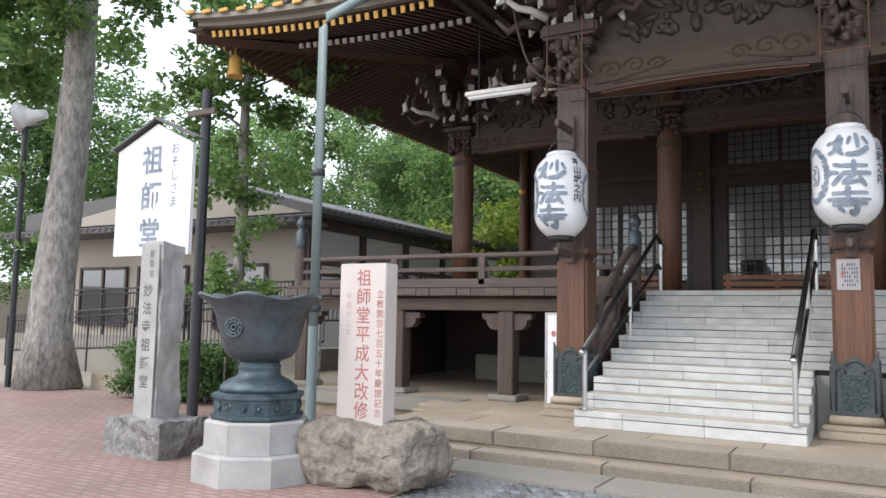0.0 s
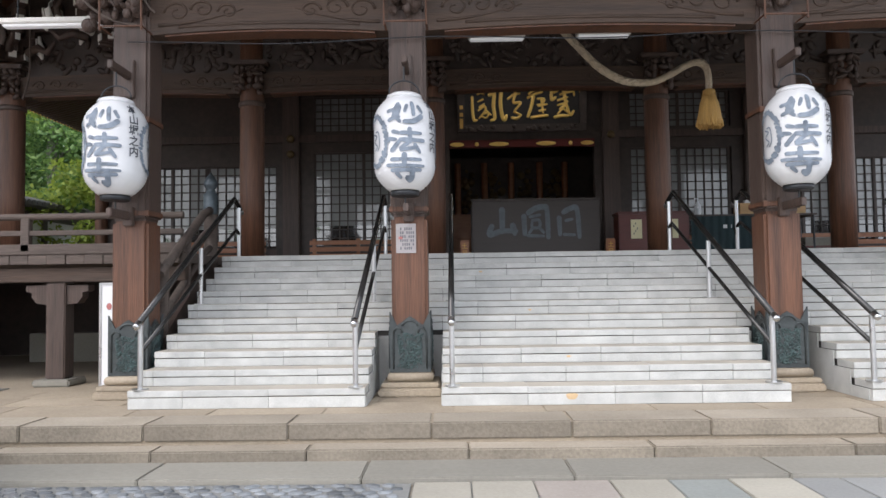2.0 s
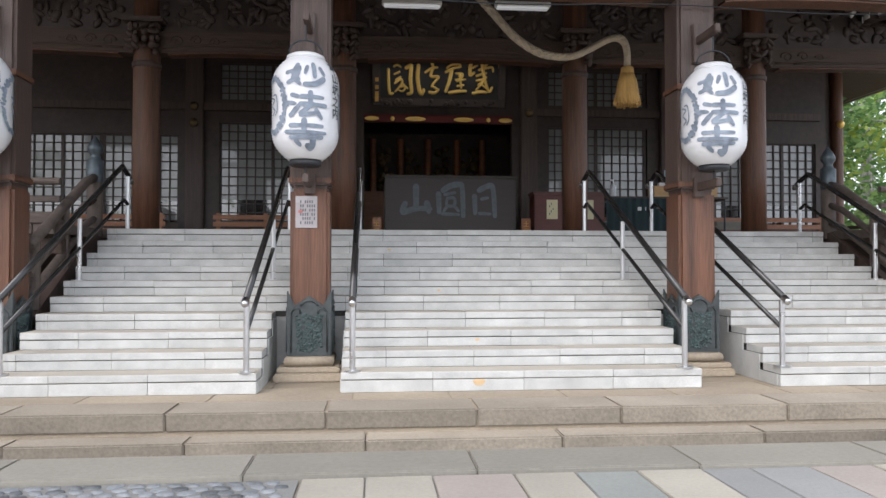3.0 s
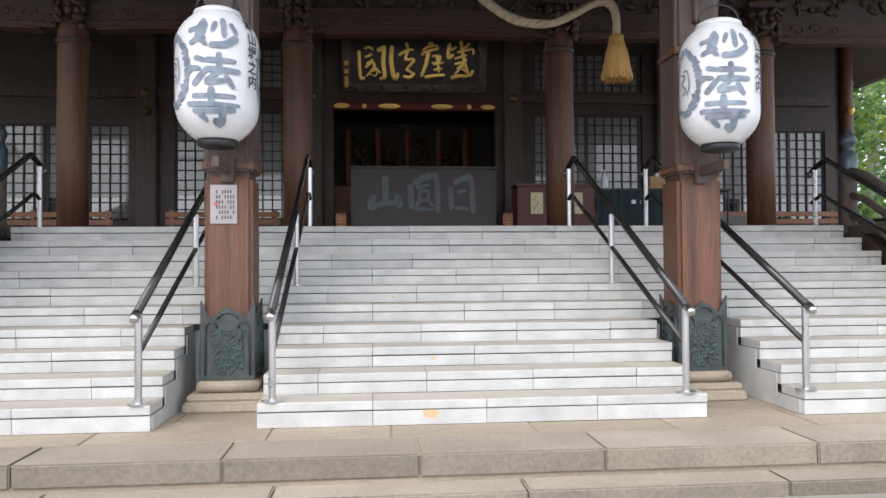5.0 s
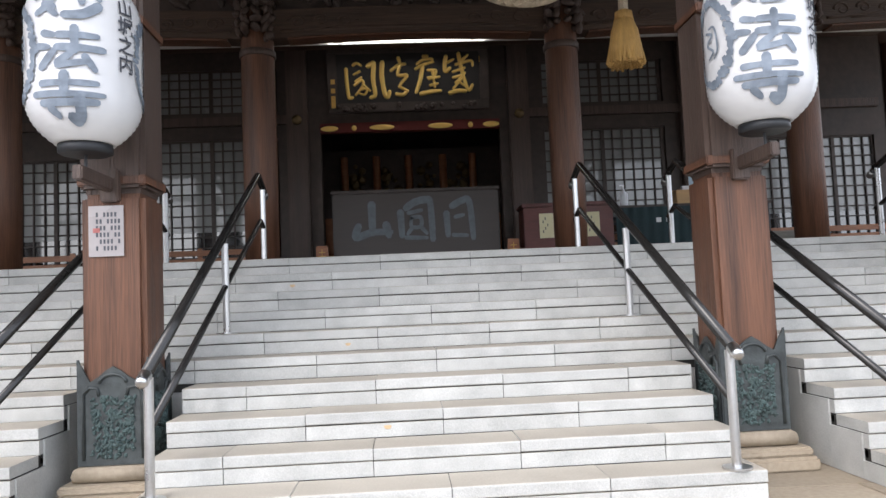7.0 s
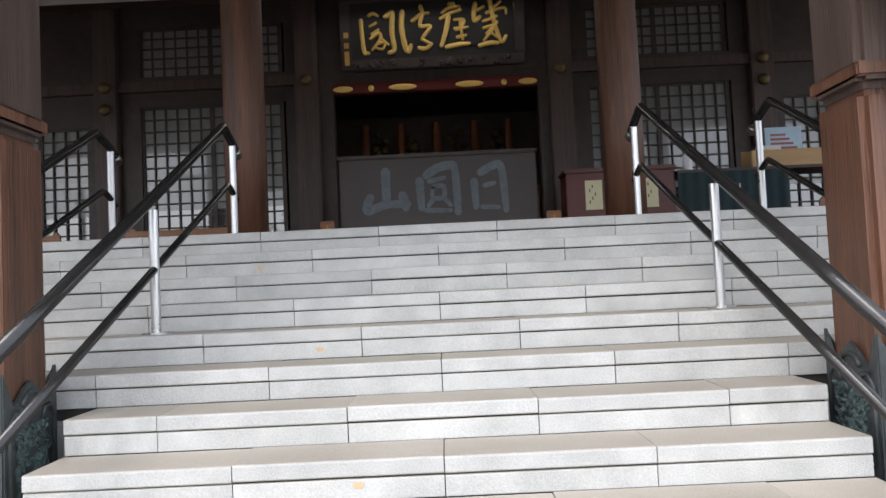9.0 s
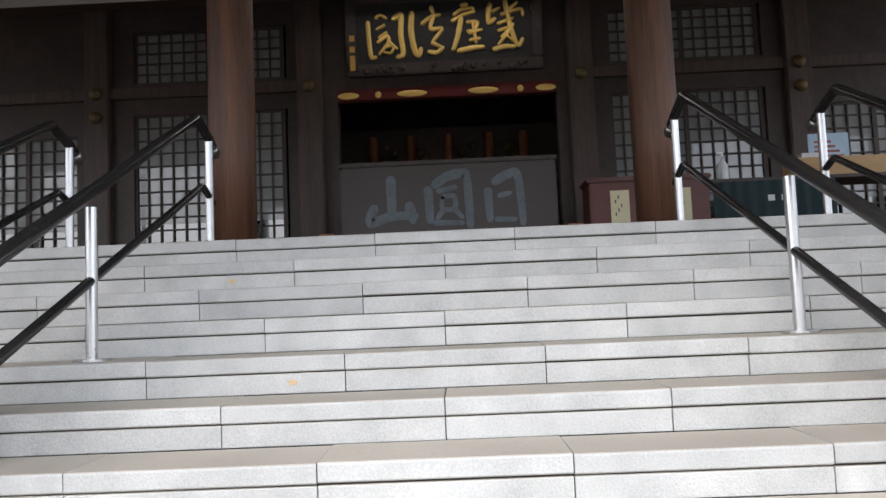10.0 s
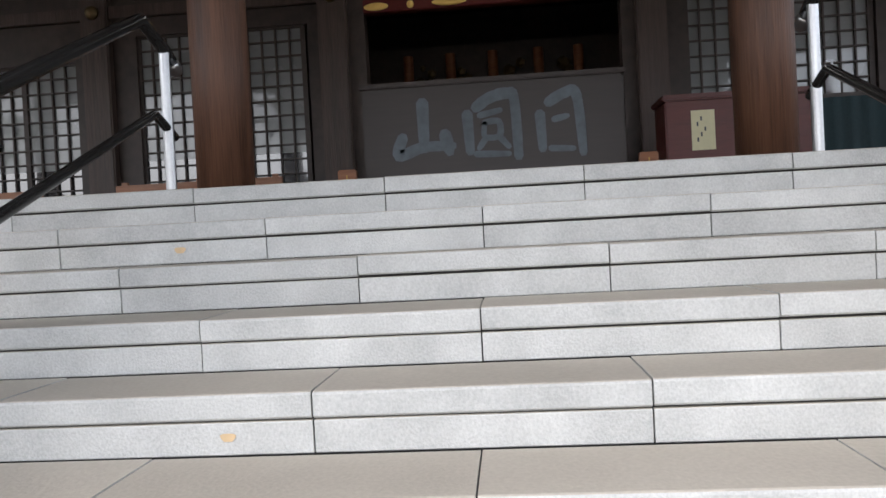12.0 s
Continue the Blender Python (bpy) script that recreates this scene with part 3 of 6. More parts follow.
# ---- round columns and tie beams ----
for i, x in enumerate(COLS):
    t = thing("round_column", "round reddish brown timber column with a plain collar", "column", "columns of the hall", at=(x, COL_Y, FLOOR))
    bm = bm_new()
    lathe(bm, [(0.21, 0), (0.215, 1.2), (0.21, 3.2), (0.2, 4.9)], n=28)
    part("shaft", bm, WOOD_RED, t)
    bm = bm_new()
    box(bm, -0.33, 0.33, -0.33, 0.33, 3.42, 3.5, 0.02)
    box(bm, -0.26, 0.26, -0.26, 0.26, 3.3, 3.42, 0.03)
    part("capital", bm, WOOD, t)
    bm = bm_new()
    lathe(bm, [(0.22, 2.72), (0.232, 2.73), (0.232, 2.8), (0.22, 2.81)], n=28)
    part("collar", bm, WOOD, t)
    bm = bm_new()
    rng = random.Random(i)
    for k in range(36):
        a = k * 0.7
        bmesh.ops.create_icosphere(bm, subdivisions=2, radius=1, matrix=Matrix.LocRotScale((0.2 * math.cos(a), -0.22 + 0.1 * math.sin(a), 2.95 + 0.012 * k), Euler((rng.random() * 3, rng.random() * 3, rng.random() * 3)), (rng.uniform(0.05, 0.12), 0.045, rng.uniform(0.03, 0.07))))
    part("carving", bm, WOOD, t, "carved beast-head nosing")


def rainbow_beam(name, x0, x1, y, z0, z1, thick, sag, label, mat):
    """A cambered beam with carved scrolls on its face."""
    t = thing(name, label, "beam", "tie beams of the porch")
    n, lo, hi = 16, [], []
    for i in range(n + 1):
        u = i / n
        c = sag * (1 - (2 * u - 1) ** 2)
        lo.append((x0 + (x1 - x0) * u, z0 + c))
        hi.append((x0 + (x1 - x0) * u, z1 + c * 0.7))
    bm = bm_new()
    prism(bm, lo + hi[::-1], y - thick / 2, y + thick / 2)
    part("body", bm, mat, t)
    bm = bm_new()
    prism(bm, [(x, z - 0.022) for x, z in lo[1:-1]] + [(x, z - 0.002) for x, z in lo[1:-1]][::-1], y - thick * 0.42, y + thick * 0.42)
    part("underside", bm, WOOD_RED, t, "bare red-brown underside board")
    mid, tall, face = (x0 + x1) / 2, z1 - z0, y - thick / 2
    for s in (-1, 1):
        reach = (x1 - x0) * 0.46
        bm = bm_new()
        for j in range(3):
            xc, zc, r = mid + s * (reach - 0.22 - 0.3 * j), z0 + tall * (0.5 + 0.06 * (j % 2)) + sag * 0.4, tall * (0.26 - 0.03 * j)
            tube(bm, [(xc + s * r * (1 - k / 20) * 1.25 * math.cos(k * 0.5), face - 0.004, zc + r * (1 - k / 20) * math.sin(k * 0.5)) for k in range(17)], [0.017 - 0.0005 * k for k in range(17)], 6)
        part("scroll", bm, mat, t, "carved running scrolls")
        bm = bm_new()
        tube(bm, [(mid + s * (reach - 1.0 * u), face - 0.003, z0 + tall * (0.2 + 0.3 * u * u) + sag * (0.3 + 0.5 * u)) for u in np.linspace(0, 1, 12)], [0.02 * (1.1 - 0.8 * float(u)) for u in np.linspace(0, 1, 12)], 6)
        part("eyebrow_carving", bm, mat, t, "long carved eyebrow curve")
    bm = bm_new()
    tube(bm, [(x, y - thick / 2, z + 0.07) for x, z in lo[2:-2]], 0.02, 6)
    part("moulding", bm, mat, t)
    return t


for a, b in zip(POSTS, POSTS[1:]):
    rainbow_beam("rainbow_beam", a + 0.2, b - 0.2, POST_Y, 4.56, 5.06, 0.34, 0.06, "cambered timber beam carved with scrolls", WOOD_H)
    fz = thing("porch_frieze", "dark carved openwork frieze above the porch beam", "carving", "friezes of the porch")
    bm = bm_new()
    box(bm, a + 0.2, b - 0.2, POST_Y - 0.06, POST_Y + 0.1, 5.06, 6.42)
    part("backboard", bm, WOOD_DARKER, fz)
    bm = bm_new()
    rng = random.Random(int(a * 10))
    for i in range(130):
        m = Matrix.LocRotScale((rng.uniform(a + 0.3, b - 0.3), POST_Y - 0.07, rng.uniform(5.25, 6.3)), Euler((rng.random() * 3, rng.random() * 3, rng.random() * 3)), (rng.uniform(0.04, 0.16), 0.06, rng.uniform(0.03, 0.09)))
        bmesh.ops.create_icosphere(bm, subdivisions=2, radius=1, matrix=m)
    tagged(part("carving", bm, WOOD_DARKER, fz, "carved clouds and waves"), kind="stuff")
for a, b in zip(COLS, COLS[1:]):
    rainbow_beam("tie_beam", a + 0.18, b - 0.18, COL_Y, 4.98, 5.34, 0.3, 0.05, "timber tie beam carved with scrolls between columns", WOOD_H)
    fz = thing("hall_frieze", "dark carved frieze above the tie beam", "carving", "friezes of the hall")
    bm = bm_new()
    box(bm, a + 0.2, b - 0.2, COL_Y - 0.04, COL_Y + 0.06, 5.34, 7.0)
    part("backboard", bm, WOOD_DARKER, fz)
    bm = bm_new()
    rng = random.Random(int(a * 7))
    for i in range(90):
        m = Matrix.LocRotScale((rng.uniform(a + 0.3, b - 0.3), COL_Y - 0.05, rng.uniform(5.45, 6.0)), Euler((rng.random() * 3, rng.random() * 3, 0)), (rng.uniform(0.04, 0.14), 0.05, rng.uniform(0.03, 0.08)))
        bmesh.ops.create_icosphere(bm, subdivisions=2, radius=1, matrix=m)
    tagged(part("carving", bm, WOOD_DARKER, fz, "carved clouds and waves"), kind="stuff")

# ---- porch posts ----
for i, x in enumerate(POSTS):
    t = thing("porch_post", "square timber post with bronze shoe on a stone plinth", "post", "posts of the porch", at=(x, POST_Y, PLAT))
    bm = bm_new()
    box(bm, -0.36, 0.36, -0.36, 0.36, -0.01, 0.09, 0.02)
    box(bm, -0.33, 0.33, -0.33, 0.33, 0.09, 0.15, 0.015)
    part("base_slab", bm, PLATFORM_STONE, t)
    bm = bm_new()
    lathe(bm, [(0.3, 0.15), (0.36, 0.16), (0.375, 0.2), (0.36, 0.24), (0.31, 0.26)], n=4)
    moved(bm, pose(0, 0, 0, 0, 0, 45) @ Matrix.Diagonal((1.0, 1.0, 1, 1)))
    part("plinth", bm, PLATFORM_STONE, t, "moulded brown stone plinth")
    bm = bm_new()
    box(bm, -0.21, 0.21, -0.21, 0.21, 0.26, 2.05, 0.035)
    part("lower_shaft", bm, WOOD_RED, t, "bare red-brown lower timber")
    bm = bm_new()
    box(bm, -0.216, 0.216, -0.216, 0.216, 2.05, 4.5, 0.035)
    part("upper_shaft", bm, WOOD, t)
    for z in (2.1, 3.2):
        bm = bm_new()
        box(bm, -0.226, 0.226, -0.226, 0.226, z, z + 0.07, 0.01)
        part("iron_band", bm, WOOD_RED, t)
    # bronze shoe: four plates with cusped top, boss relief
    for q in range(4):
        bm = bm_new()
        prism(bm, [(-0.225, 0.26), (0.225, 0.26), (0.23, 0.95), (0.2, 0.9), (0.15, 0.8), (0.1, 0.83), (0.05, 0.87), (0, 0.9), (-0.05, 0.87), (-0.1, 0.83), (-0.15, 0.8), (-0.2, 0.9), (-0.23, 0.95)], -0.235, -0.217)
        rel = bm_new()
        rng = random.Random(q + 3)
        for k in range(230):
            m = Matrix.LocRotScale((rng.uniform(-0.14, 0.14), -0.236, rng.uniform(0.31, 0.7)), Euler((rng.random() * 3, rng.random() * 3, rng.random() * 3)), (rng.uniform(0.012, 0.036), 0.013, rng.uniform(0.006, 0.016)))
            bmesh.ops.create_icosphere(rel, subdivisions=1, radius=1, matrix=m)
        for s in (-1, 1):
            tube(bm, [(s * 0.19, -0.238, 0.3), (s * 0.19, -0.238, 0.72), (s * 0.15, -0.24, 0.77), (s * 0.1, -0.24, 0.76), (s * 0.09, -0.24, 0.71)], 0.012, 6)
        tube(bm, [(0.09 * math.cos(a), -0.24, 0.78 + 0.07 * math.sin(a)) for a in np.linspace(0.2, 2.94, 10)], 0.012, 6)
        moved(bm, pose(0, 0, 0, 0, 0, 90 * q))
        shoe = part("bronze_shoe", bm, PATINA, t, "cusped dark bronze plate")
        moved(rel, pose(0, 0, 0, 0, 0, 90 * q))
        part("relief", rel, TEAL, shoe, "embossed wave relief with teal patina")
    # head: bracket block, beast nosing in a wire guard
    bm = bm_new()
    box(bm, -0.3, 0.3, -0.3, 0.3, 4.85, 5.0, 0.03)
    box(bm, -0.4, 0.4, -0.4, 0.4, 5.0, 5.2, 0.04)
    box(bm, -0.216, 0.216, -0.216, 0.216, 4.5, 6.2, 0.02)
    part("bracket_block", bm, WOOD, t)
    bm = bm_new()
    rng = random.Random(9)
    for k in range(46):
        bmesh.ops.create_icosphere(bm, subdivisions=2, radius=1, matrix=Matrix.LocRotScale((rng.uniform(-0.16, 0.16), -0.3 + rng.uniform(-0.12, 0.08), 4.45 + rng.uniform(0, 0.55)), Euler((rng.random() * 3, rng.random() * 3, rng.random() * 3)), (rng.uniform(0.05, 0.13), rng.uniform(0.03, 0.06), rng.uniform(0.03, 0.07))))
    part("beast_nosing", bm, WOOD, t, "carved beast-head nosing")
    bm = bm_new()
    for sx in (-0.24, 0.24):
        rod(bm, (sx, -0.5, 4.2), (sx, -0.5, 5.2), 0.012, n=6)
        rod(bm, (sx, -0.5, 4.25), (sx, -0.2, 4.25), 0.012, n=6)
    rod(bm, (-0.24, -0.5, 4.25), (0.24, -0.5, 4.25), 0.012, n=6)
    part("guard", bm, WOOD_RED, t)
    if abs(x) > 4:
        s = 1 if x > 0 else -1
        bm = bm_new()
        for k in range(12):
            bmesh.ops.create_icosphere(bm, subdivisions=2, radius=rng.uniform(0.07, 0.13), matrix=pose(s * (0.3 + rng.uniform(0, 0.3)), rng.uniform(-0.15, 0.15), 4.4 + rng.uniform(0, 0.5)))
        part("side_nosing", bm, WOOD, t)


# ---- lanterns ----
def lantern_radius(z):
    u = abs(z) / 0.52
    return 0.34 * (1 - max(0, (u - 0.45) / 0.55) ** 2.4 * 0.48)


def wrap(bm, a0, lift=0.006):
    for v in bm.verts:
        r = lantern_radius(v.co.z) + lift - v.co.y
        a = a0 + v.co.x / 0.34
        v.co = Vector((r * math.sin(a), -r * math.cos(a), v.co.z))
    return bm


INK_WRITING = (
    [(34, "-72,305 -98,235 -62,195"), (30, "-150,245 -52,268"), (32, "-58,285 -78,210 -140,175"), (28, "-105,212 -52,162"), (34, "45,312 50,215"), (28, "0,290 -16,240"), (28, "92,285 118,235"), (40, "115,205 55,166 -18,160")],
    [(30, "-110,88 -62,76"), (30, "-138,34 -86,26"), (34, "-118,-58 -58,12"), (30, "-46,76 108,74"), (34, "20,108 22,6"), (32, "-50,24 132,18"), (30, "8,-2 -48,-50 62,-36"), (30, "58,-12 98,-70")],
    [(28, "-122,-124 106,-126"), (40, "-22,-86 -22,-172"), (26, "-156,-168 132,-174"), (32, "-122,-206 108,-204"), (46, "38,-176 40,-270 0,-262"), (32, "-88,-226 -54,-258")],
)


def paper_lantern(x, turn):
    t = thing("paper_lantern", "white paper lantern lettered in blue-black ink, hung on the post", "lantern", "paper lanterns of the porch", at=(x, 0.47, 3.13), rz=turn)
    bm = bm_new()
    prof = []
    for i in range(73):
        z = -0.52 + 1.04 * i / 72
        prof.append((lantern_radius(z) - (0.008 if i % 2 else 0.0), z))
    lathe(bm, prof, n=48)
    part("shade", bm, PAPER, t, "ribbed white paper shade in clear film")
    bm = bm_new()
    lathe(bm, [(0.14, -0.58), (0.16, -0.57), (0.16, -0.52), (0.14, -0.515)], n=24)
    part("bottom_ring", bm, BLACK_METAL, t, "black bottom ring")
    bm = bm_new()
    lathe(bm, [(0.18, 0.5), (0.2, 0.515), (0.19, 0.545), (0.14, 0.57), (0.05, 0.58)], n=24)
    part("top_cover", bm, PAPER, t)
    bm = bm_new()
    tube(bm, [(0.17 * math.cos(a), 0, 0.58 + 0.14 * math.sin(a)) for a in np.linspace(0, math.pi, 14)], 0.009, 6)
    rod(bm, (0, 0, 0.72), (0, 0, 0.92), 0.01, n=6)
    rod(bm, (0, 0, -0.58), (0, 0, -0.7), 0.01, n=6)
    part("hanger", bm, BLACK_METAL, t)
    for i, writing in enumerate(INK_WRITING):
        part("character", wrap(moved(brushed(writing, 1 / 705, i), pose(0, 0, -0.04)), 0, 0.004), INK, t, "broad blue-black brush character")
    for i, ch in enumerate("本山堀之内"):
        b = moved(lettering(ch, 0.12, bold=0.002, cut=0.05), pose(0, 0, 0.4 - 0.118 * i))
        part("small_character", wrap(b, 0.98), INK_DARK, t, "small ink character")
    for side in (-1.2, 1.75):
        b = bm_new()
        rng = random.Random(2)
        for k in range(84):
            a = 2 * math.pi * k / 84
            c = Vector((0.17 * math.cos(a), 0, 0.27 * math.sin(a)))
            r = bmesh.ops.create_circle(b, cap_ends=True, segments=6, radius=rng.uniform(0.012, 0.032))
            bmesh.ops.transform(b, matrix=pose(c.x + rng.uniform(-0.015, 0.015), 0, c.z + rng.uniform(-0.012, 0.012), 90, rng.uniform(0, 90)) @ Matrix.Diagonal((1.5, 0.8, 1, 1)), verts=r["verts"])
        part("crest", wrap(b, side), INK, t, "wreath crest in dark ink")
        part("crest_curl", wrap(brushed([(14, "-30,60 20,40 -20,0 25,-40 -10,-70"), (12, "0,75 40,70 55,-30 30,-75")], 1 / 735, 7), side), INK, t, "curled mark inside the wreath")
    return t


for x, turn in zip((-5.4, -2.165, 2.17, 5.42), (0, 8, -14, -10)):
    paper_lantern(x, turn)
    px = min(POSTS, key=lambda p: abs(p - x))
    t = thing("lantern_bracket", "dark wooden arm on the post that holds a lantern", "bracket", "lantern brackets", at=(px, 0, 0))
    for z, za, zb in ((4.05, 3.8, 4.25), (2.41, 2.3, 2.52)):
        bm = bm_new()
        box(bm, -0.03, 0.03, 0.3, POST_Y - 0.2, z - 0.04, z + 0.05, 0.008)
        part("arm", bm, WOOD, t)
        bm = bm_new()
        box(bm, -0.06, 0.06, POST_Y - 0.27, POST_Y - 0.2, za, zb, 0.01)
        part("backing", bm, WOOD, t)
t = thing("notice", "laminated paper notice tied to the porch post", "notice")
bm = bm_new()
box(bm, -2.3, -2.07, POST_Y - 0.225, POST_Y - 0.219, 1.94, 2.28)
part("sheet", bm, material("laminated_sheet", (0.34, 0.31, 0.31), 0.25, vary=0.15, grain=10, bump=0.0, coat=0.5), t)
bm = bm_new()
for i in range(7):
    x = -2.1 - i * 0.024
    for k in range(6):
        if (i * 7 + k * 3) % 5:
            box(bm, x - 0.006, x + 0.006, POST_Y - 0.228, POST_Y - 0.2255, 1.98 + k * 0.045, 2.01 + k * 0.045)
part("writing", bm, INK_DARK, t, "fine rows of writing")
bm = bm_new()
box(bm, -2.27, -2.225, POST_Y - 0.229, POST_Y - 0.2255, 2.1, 2.13)
part("red_mark", bm, RED_INK, t, "small red mark")


# ---- steel handrails on the stairs ----
def handrail(x):
    t = thing("handrail", "steel stair handrail with black grips and two bars", "handrail", "stair handrails", at=(x, 0, 0))
    slope = RISE / TREAD
    stops = ((0.06, FOOT + RISE), (1.98, FOOT + 6 * RISE), (3.75, FLOOR))
    for y, z in stops:
        p = bm_new()
        rod(p, (0, y, z), (0, y, 1.22 + (y - 0.06) * slope - 0.03 - (0.12 if y > 3 else 0)), 0.028, n=14)
        post = part("post", p, STEEL, t)
        p = bm_new()
        rod(p, (0, y, z), (0, y, z + 0.012), 0.085, n=20)
        part("flange", p, STEEL, post)
    for h, r, nm in ((0.0, 0.034, "upper_grip"), (-0.33, 0.024, "lower_grip")):
        p = bm_new()
        y0, z0 = (-0.02 if not h else 0.06), (0.9 if h else 1.19)
        bend = 3.5 if not h else 3.6
        zt = 2.915 if not h else 2.46
        ends = [(0, bend - 0.03, zt - 0.012), (0, bend, zt), (0, bend + 0.03, zt - 0.008), (0, 3.76, zt - (0.09 if not h else 0.06)), (0, 3.83, zt - (0.13 if not h else 0.09))]
        tube(p, [(0, y0, z0), (0, (y0 + bend) / 2, (z0 + zt) / 2)] + ends, r, 14)
        part(nm, p, BLACK_GRIP, t, "black resin grip")
    p = bm_new()
    lathe(p, [(0.01, -0.05), (0.03, -0.045), (0.037, -0.02), (0.037, 0.05), (0.02, 0.055)], n=16)
    moved(p, pose(0, -0.03, 1.185, -62))
    part("end_cap", p, STEEL, t, "polished steel end cap")
    p = bm_new()
    lathe(p, [(0.01, -0.045), (0.03, -0.04), (0.04, -0.015), (0.04, 0.03), (0.036, 0.05)], n=16)
    moved(p, pose(0, 3.87, 2.755, -118 + 180))
    part("end_cap", p, STEEL, t, "polished steel end cap")
    return t


for x in (-4.94, -2.68, -1.67, 1.66, 2.69, 5.03):
    handrail(x)

# ---- bell rope with tassel ----
t = thing("bell_rope", "braided pale rope with a straw tassel, tied up in a loop", "rope")
pts = [(-0.35, 2.83, 5.5), (-0.1, 2.83, 5.25), (0.15, 2.83, 4.98), (0.45, 2.83, 4.66), (0.75, 2.83, 4.47), (1.0, 2.83, 4.41), (1.25, 2.83, 4.42), (1.5, 2.83, 4.53), (1.72, 2.83, 4.65), (1.88, 2.83, 4.69), (1.98, 2.83, 4.63), (2.02, 2.83, 4.48), (2.02, 2.83, 4.28)]
fine = []
for a, b, c, d in zip([pts[0]] + pts, pts, pts[1:], pts[2:] + [pts[-1]]):
    a, b, c, d = Vector(a), Vector(b), Vector(c), Vector(d)
    for k in range(8):
        u = k / 8
        fine.append(0.5 * (2 * b + (c - a) * u + (2 * a - 5 * b + 4 * c - d) * u * u + (3 * b - a - 3 * c + d) * u ** 3))
bm = bm_new()
tube(bm, fine, 0.048, 10)
for ph in range(4):
    for w in (1, -1):
        tube(bm, [p + 0.046 * Vector((math.sin(w * i * 0.55 + ph * 1.57) * 0.5, math.cos(w * i * 0.55 + ph * 1.57), math.sin(w * i * 0.55 + ph * 1.57) * 0.85)) for i, p in enumerate(fine)], 0.014, 5)
part("rope", bm, ROPE, t)
bm = bm_new()
lathe(bm, [(0.05, 4.3), (0.085, 4.28), (0.09, 4.22), (0.085, 4.2)], (2.02, 2.83), 16)
part("knot", bm, STRAW, t)
bm = bm_new()
rng = random.Random(5)
for k in range(150):
    a, q = rng.uniform(0, 2 * math.pi), math.sqrt(rng.random())
    rod(bm, (2.02 + 0.08 * q * math.cos(a), 2.83 + 0.08 * q * math.sin(a), 4.22), (2.02 + 0.18 * q * math.cos(a), 2.83 + 0.18 * q * math.sin(a), 3.76 + rng.uniform(-0.02, 0.02)), 0.012, 0.016, 5)
lathe(bm, [(0.08, 4.22), (0.13, 4.1), (0.155, 3.95), (0.165, 3.79)], (2.02, 2.83), 20)
part("tassel", bm, STRAW, t, "golden straw tassel")
bm = bm_new()
rod(bm, (1.8, 2.83, 4.68), (1.8, 2.83, 6.4), 0.006, n=5)
part("cord", bm, BLACK_METAL, t)

# ---- fluorescent lamps ----
for x0, x1, y, z in ((-1.35, -0.42, 4.4, 5.6), (0.42, 1.3, 4.4, 5.62), (4.0, 5.2, 4.4, 5.88), (-5.15, -4.0, 4.4, 5.8), (-7.38, -5.9, 1.6, 4.97)):
    t = thing("fluorescent_lamp", "white fluorescent strip lamp under the beams", "lamp", "strip lamps")
    bm = bm_new()
    box(bm, x0, x1, y - 0.09, y + 0.09, z, z + 0.07, 0.01)
    part("housing", bm, WHITE_TIP, t)
    bm = bm_new()
    box(bm, x0 + 0.03, x1 - 0.03, y - 0.06, y + 0.06, z - 0.035, z, 0.01)
    part("diffuser", bm, LAMP_WHITE, t)
    bm = bm_new()
    for x in (x0 + 0.2, x1 - 0.2):
        rod(bm, (x, y, z + 0.07), (x, y, 7.05 if y > 3 else 6.52), 0.01, n=6)
    part("hanger", bm, BLACK_METAL, t)
t = thing("board_lamp", "lit white strip lamp under the cornice over the name board", "lamp")
bm = bm_new()
box(bm, -1.45, 1.45, 9.08, 9.24, 6.33, 6.4, 0.01)
part("housing", bm, WHITE_TIP, t)
bm = bm_new()
box(bm, -1.42, 1.42, 9.12, 9.2, 6.29, 6.33, 0.01)
part("tube", bm, LIT_TUBE, t, "glowing white tube")
bm = bm_new()
for x in (-1.2, 1.2):
    box(bm, x - 0.03, x + 0.03, 9.22, 9.262, 6.3, 6.39)
part("clip", bm, BLACK_METAL, t)
bm = bm_new()
tube(bm, [(x, 0.78, 4.45 - 0.05 * math.sin((x + 5.4) / 10.8 * 3 * math.pi) ** 2) for x in np.linspace(-5.4, 5.4, 40)], 0.007, 5)
solid("overhead_wire", bm, BLACK_METAL, "thin dark wire strung between the porch posts", "wire")

# ---- offering box and things on the hall floor ----
t = thing("offering_box", "large dark offering box with painted characters", "box", at=(0.01, 7.25, FLOOR))
bm = bm_new()
box(bm, -1.27, 1.27, 0, 1.1, 0.1, 1.2, 0.02)
part("body", bm, material("dark_offering_box", (0.055, 0.043, 0.037), 0.5, vary=0.15, grain=6, coarse=1.5, bump=0.08, stretch=(0.4, 4, 4)), t)
bm = bm_new()
box(bm, -1.3, 1.3, -0.03, 1.13, 0.0, 0.1, 0.01)
part("foot", bm, WOOD_DARKER, t)
bm = bm_new()
box(bm, -1.29, 1.29, -0.02, 0.06, 1.2, 1.25, 0.01)
part("top_rim", bm, WOOD_DARKER, t)
for k in range(8):
    bm = bm_new()
    box(bm, -1.25, 1.25, 0.12 + k * 0.13, 0.16 + k * 0.13, 1.2, 1.24)
    part("top_bar", bm, WOOD_DARKER, t)
faded = material("faded_blue_grey_characters", (0.13, 0.15, 0.165), 0.6, vary=0.5, grain=12, bump=0.0)
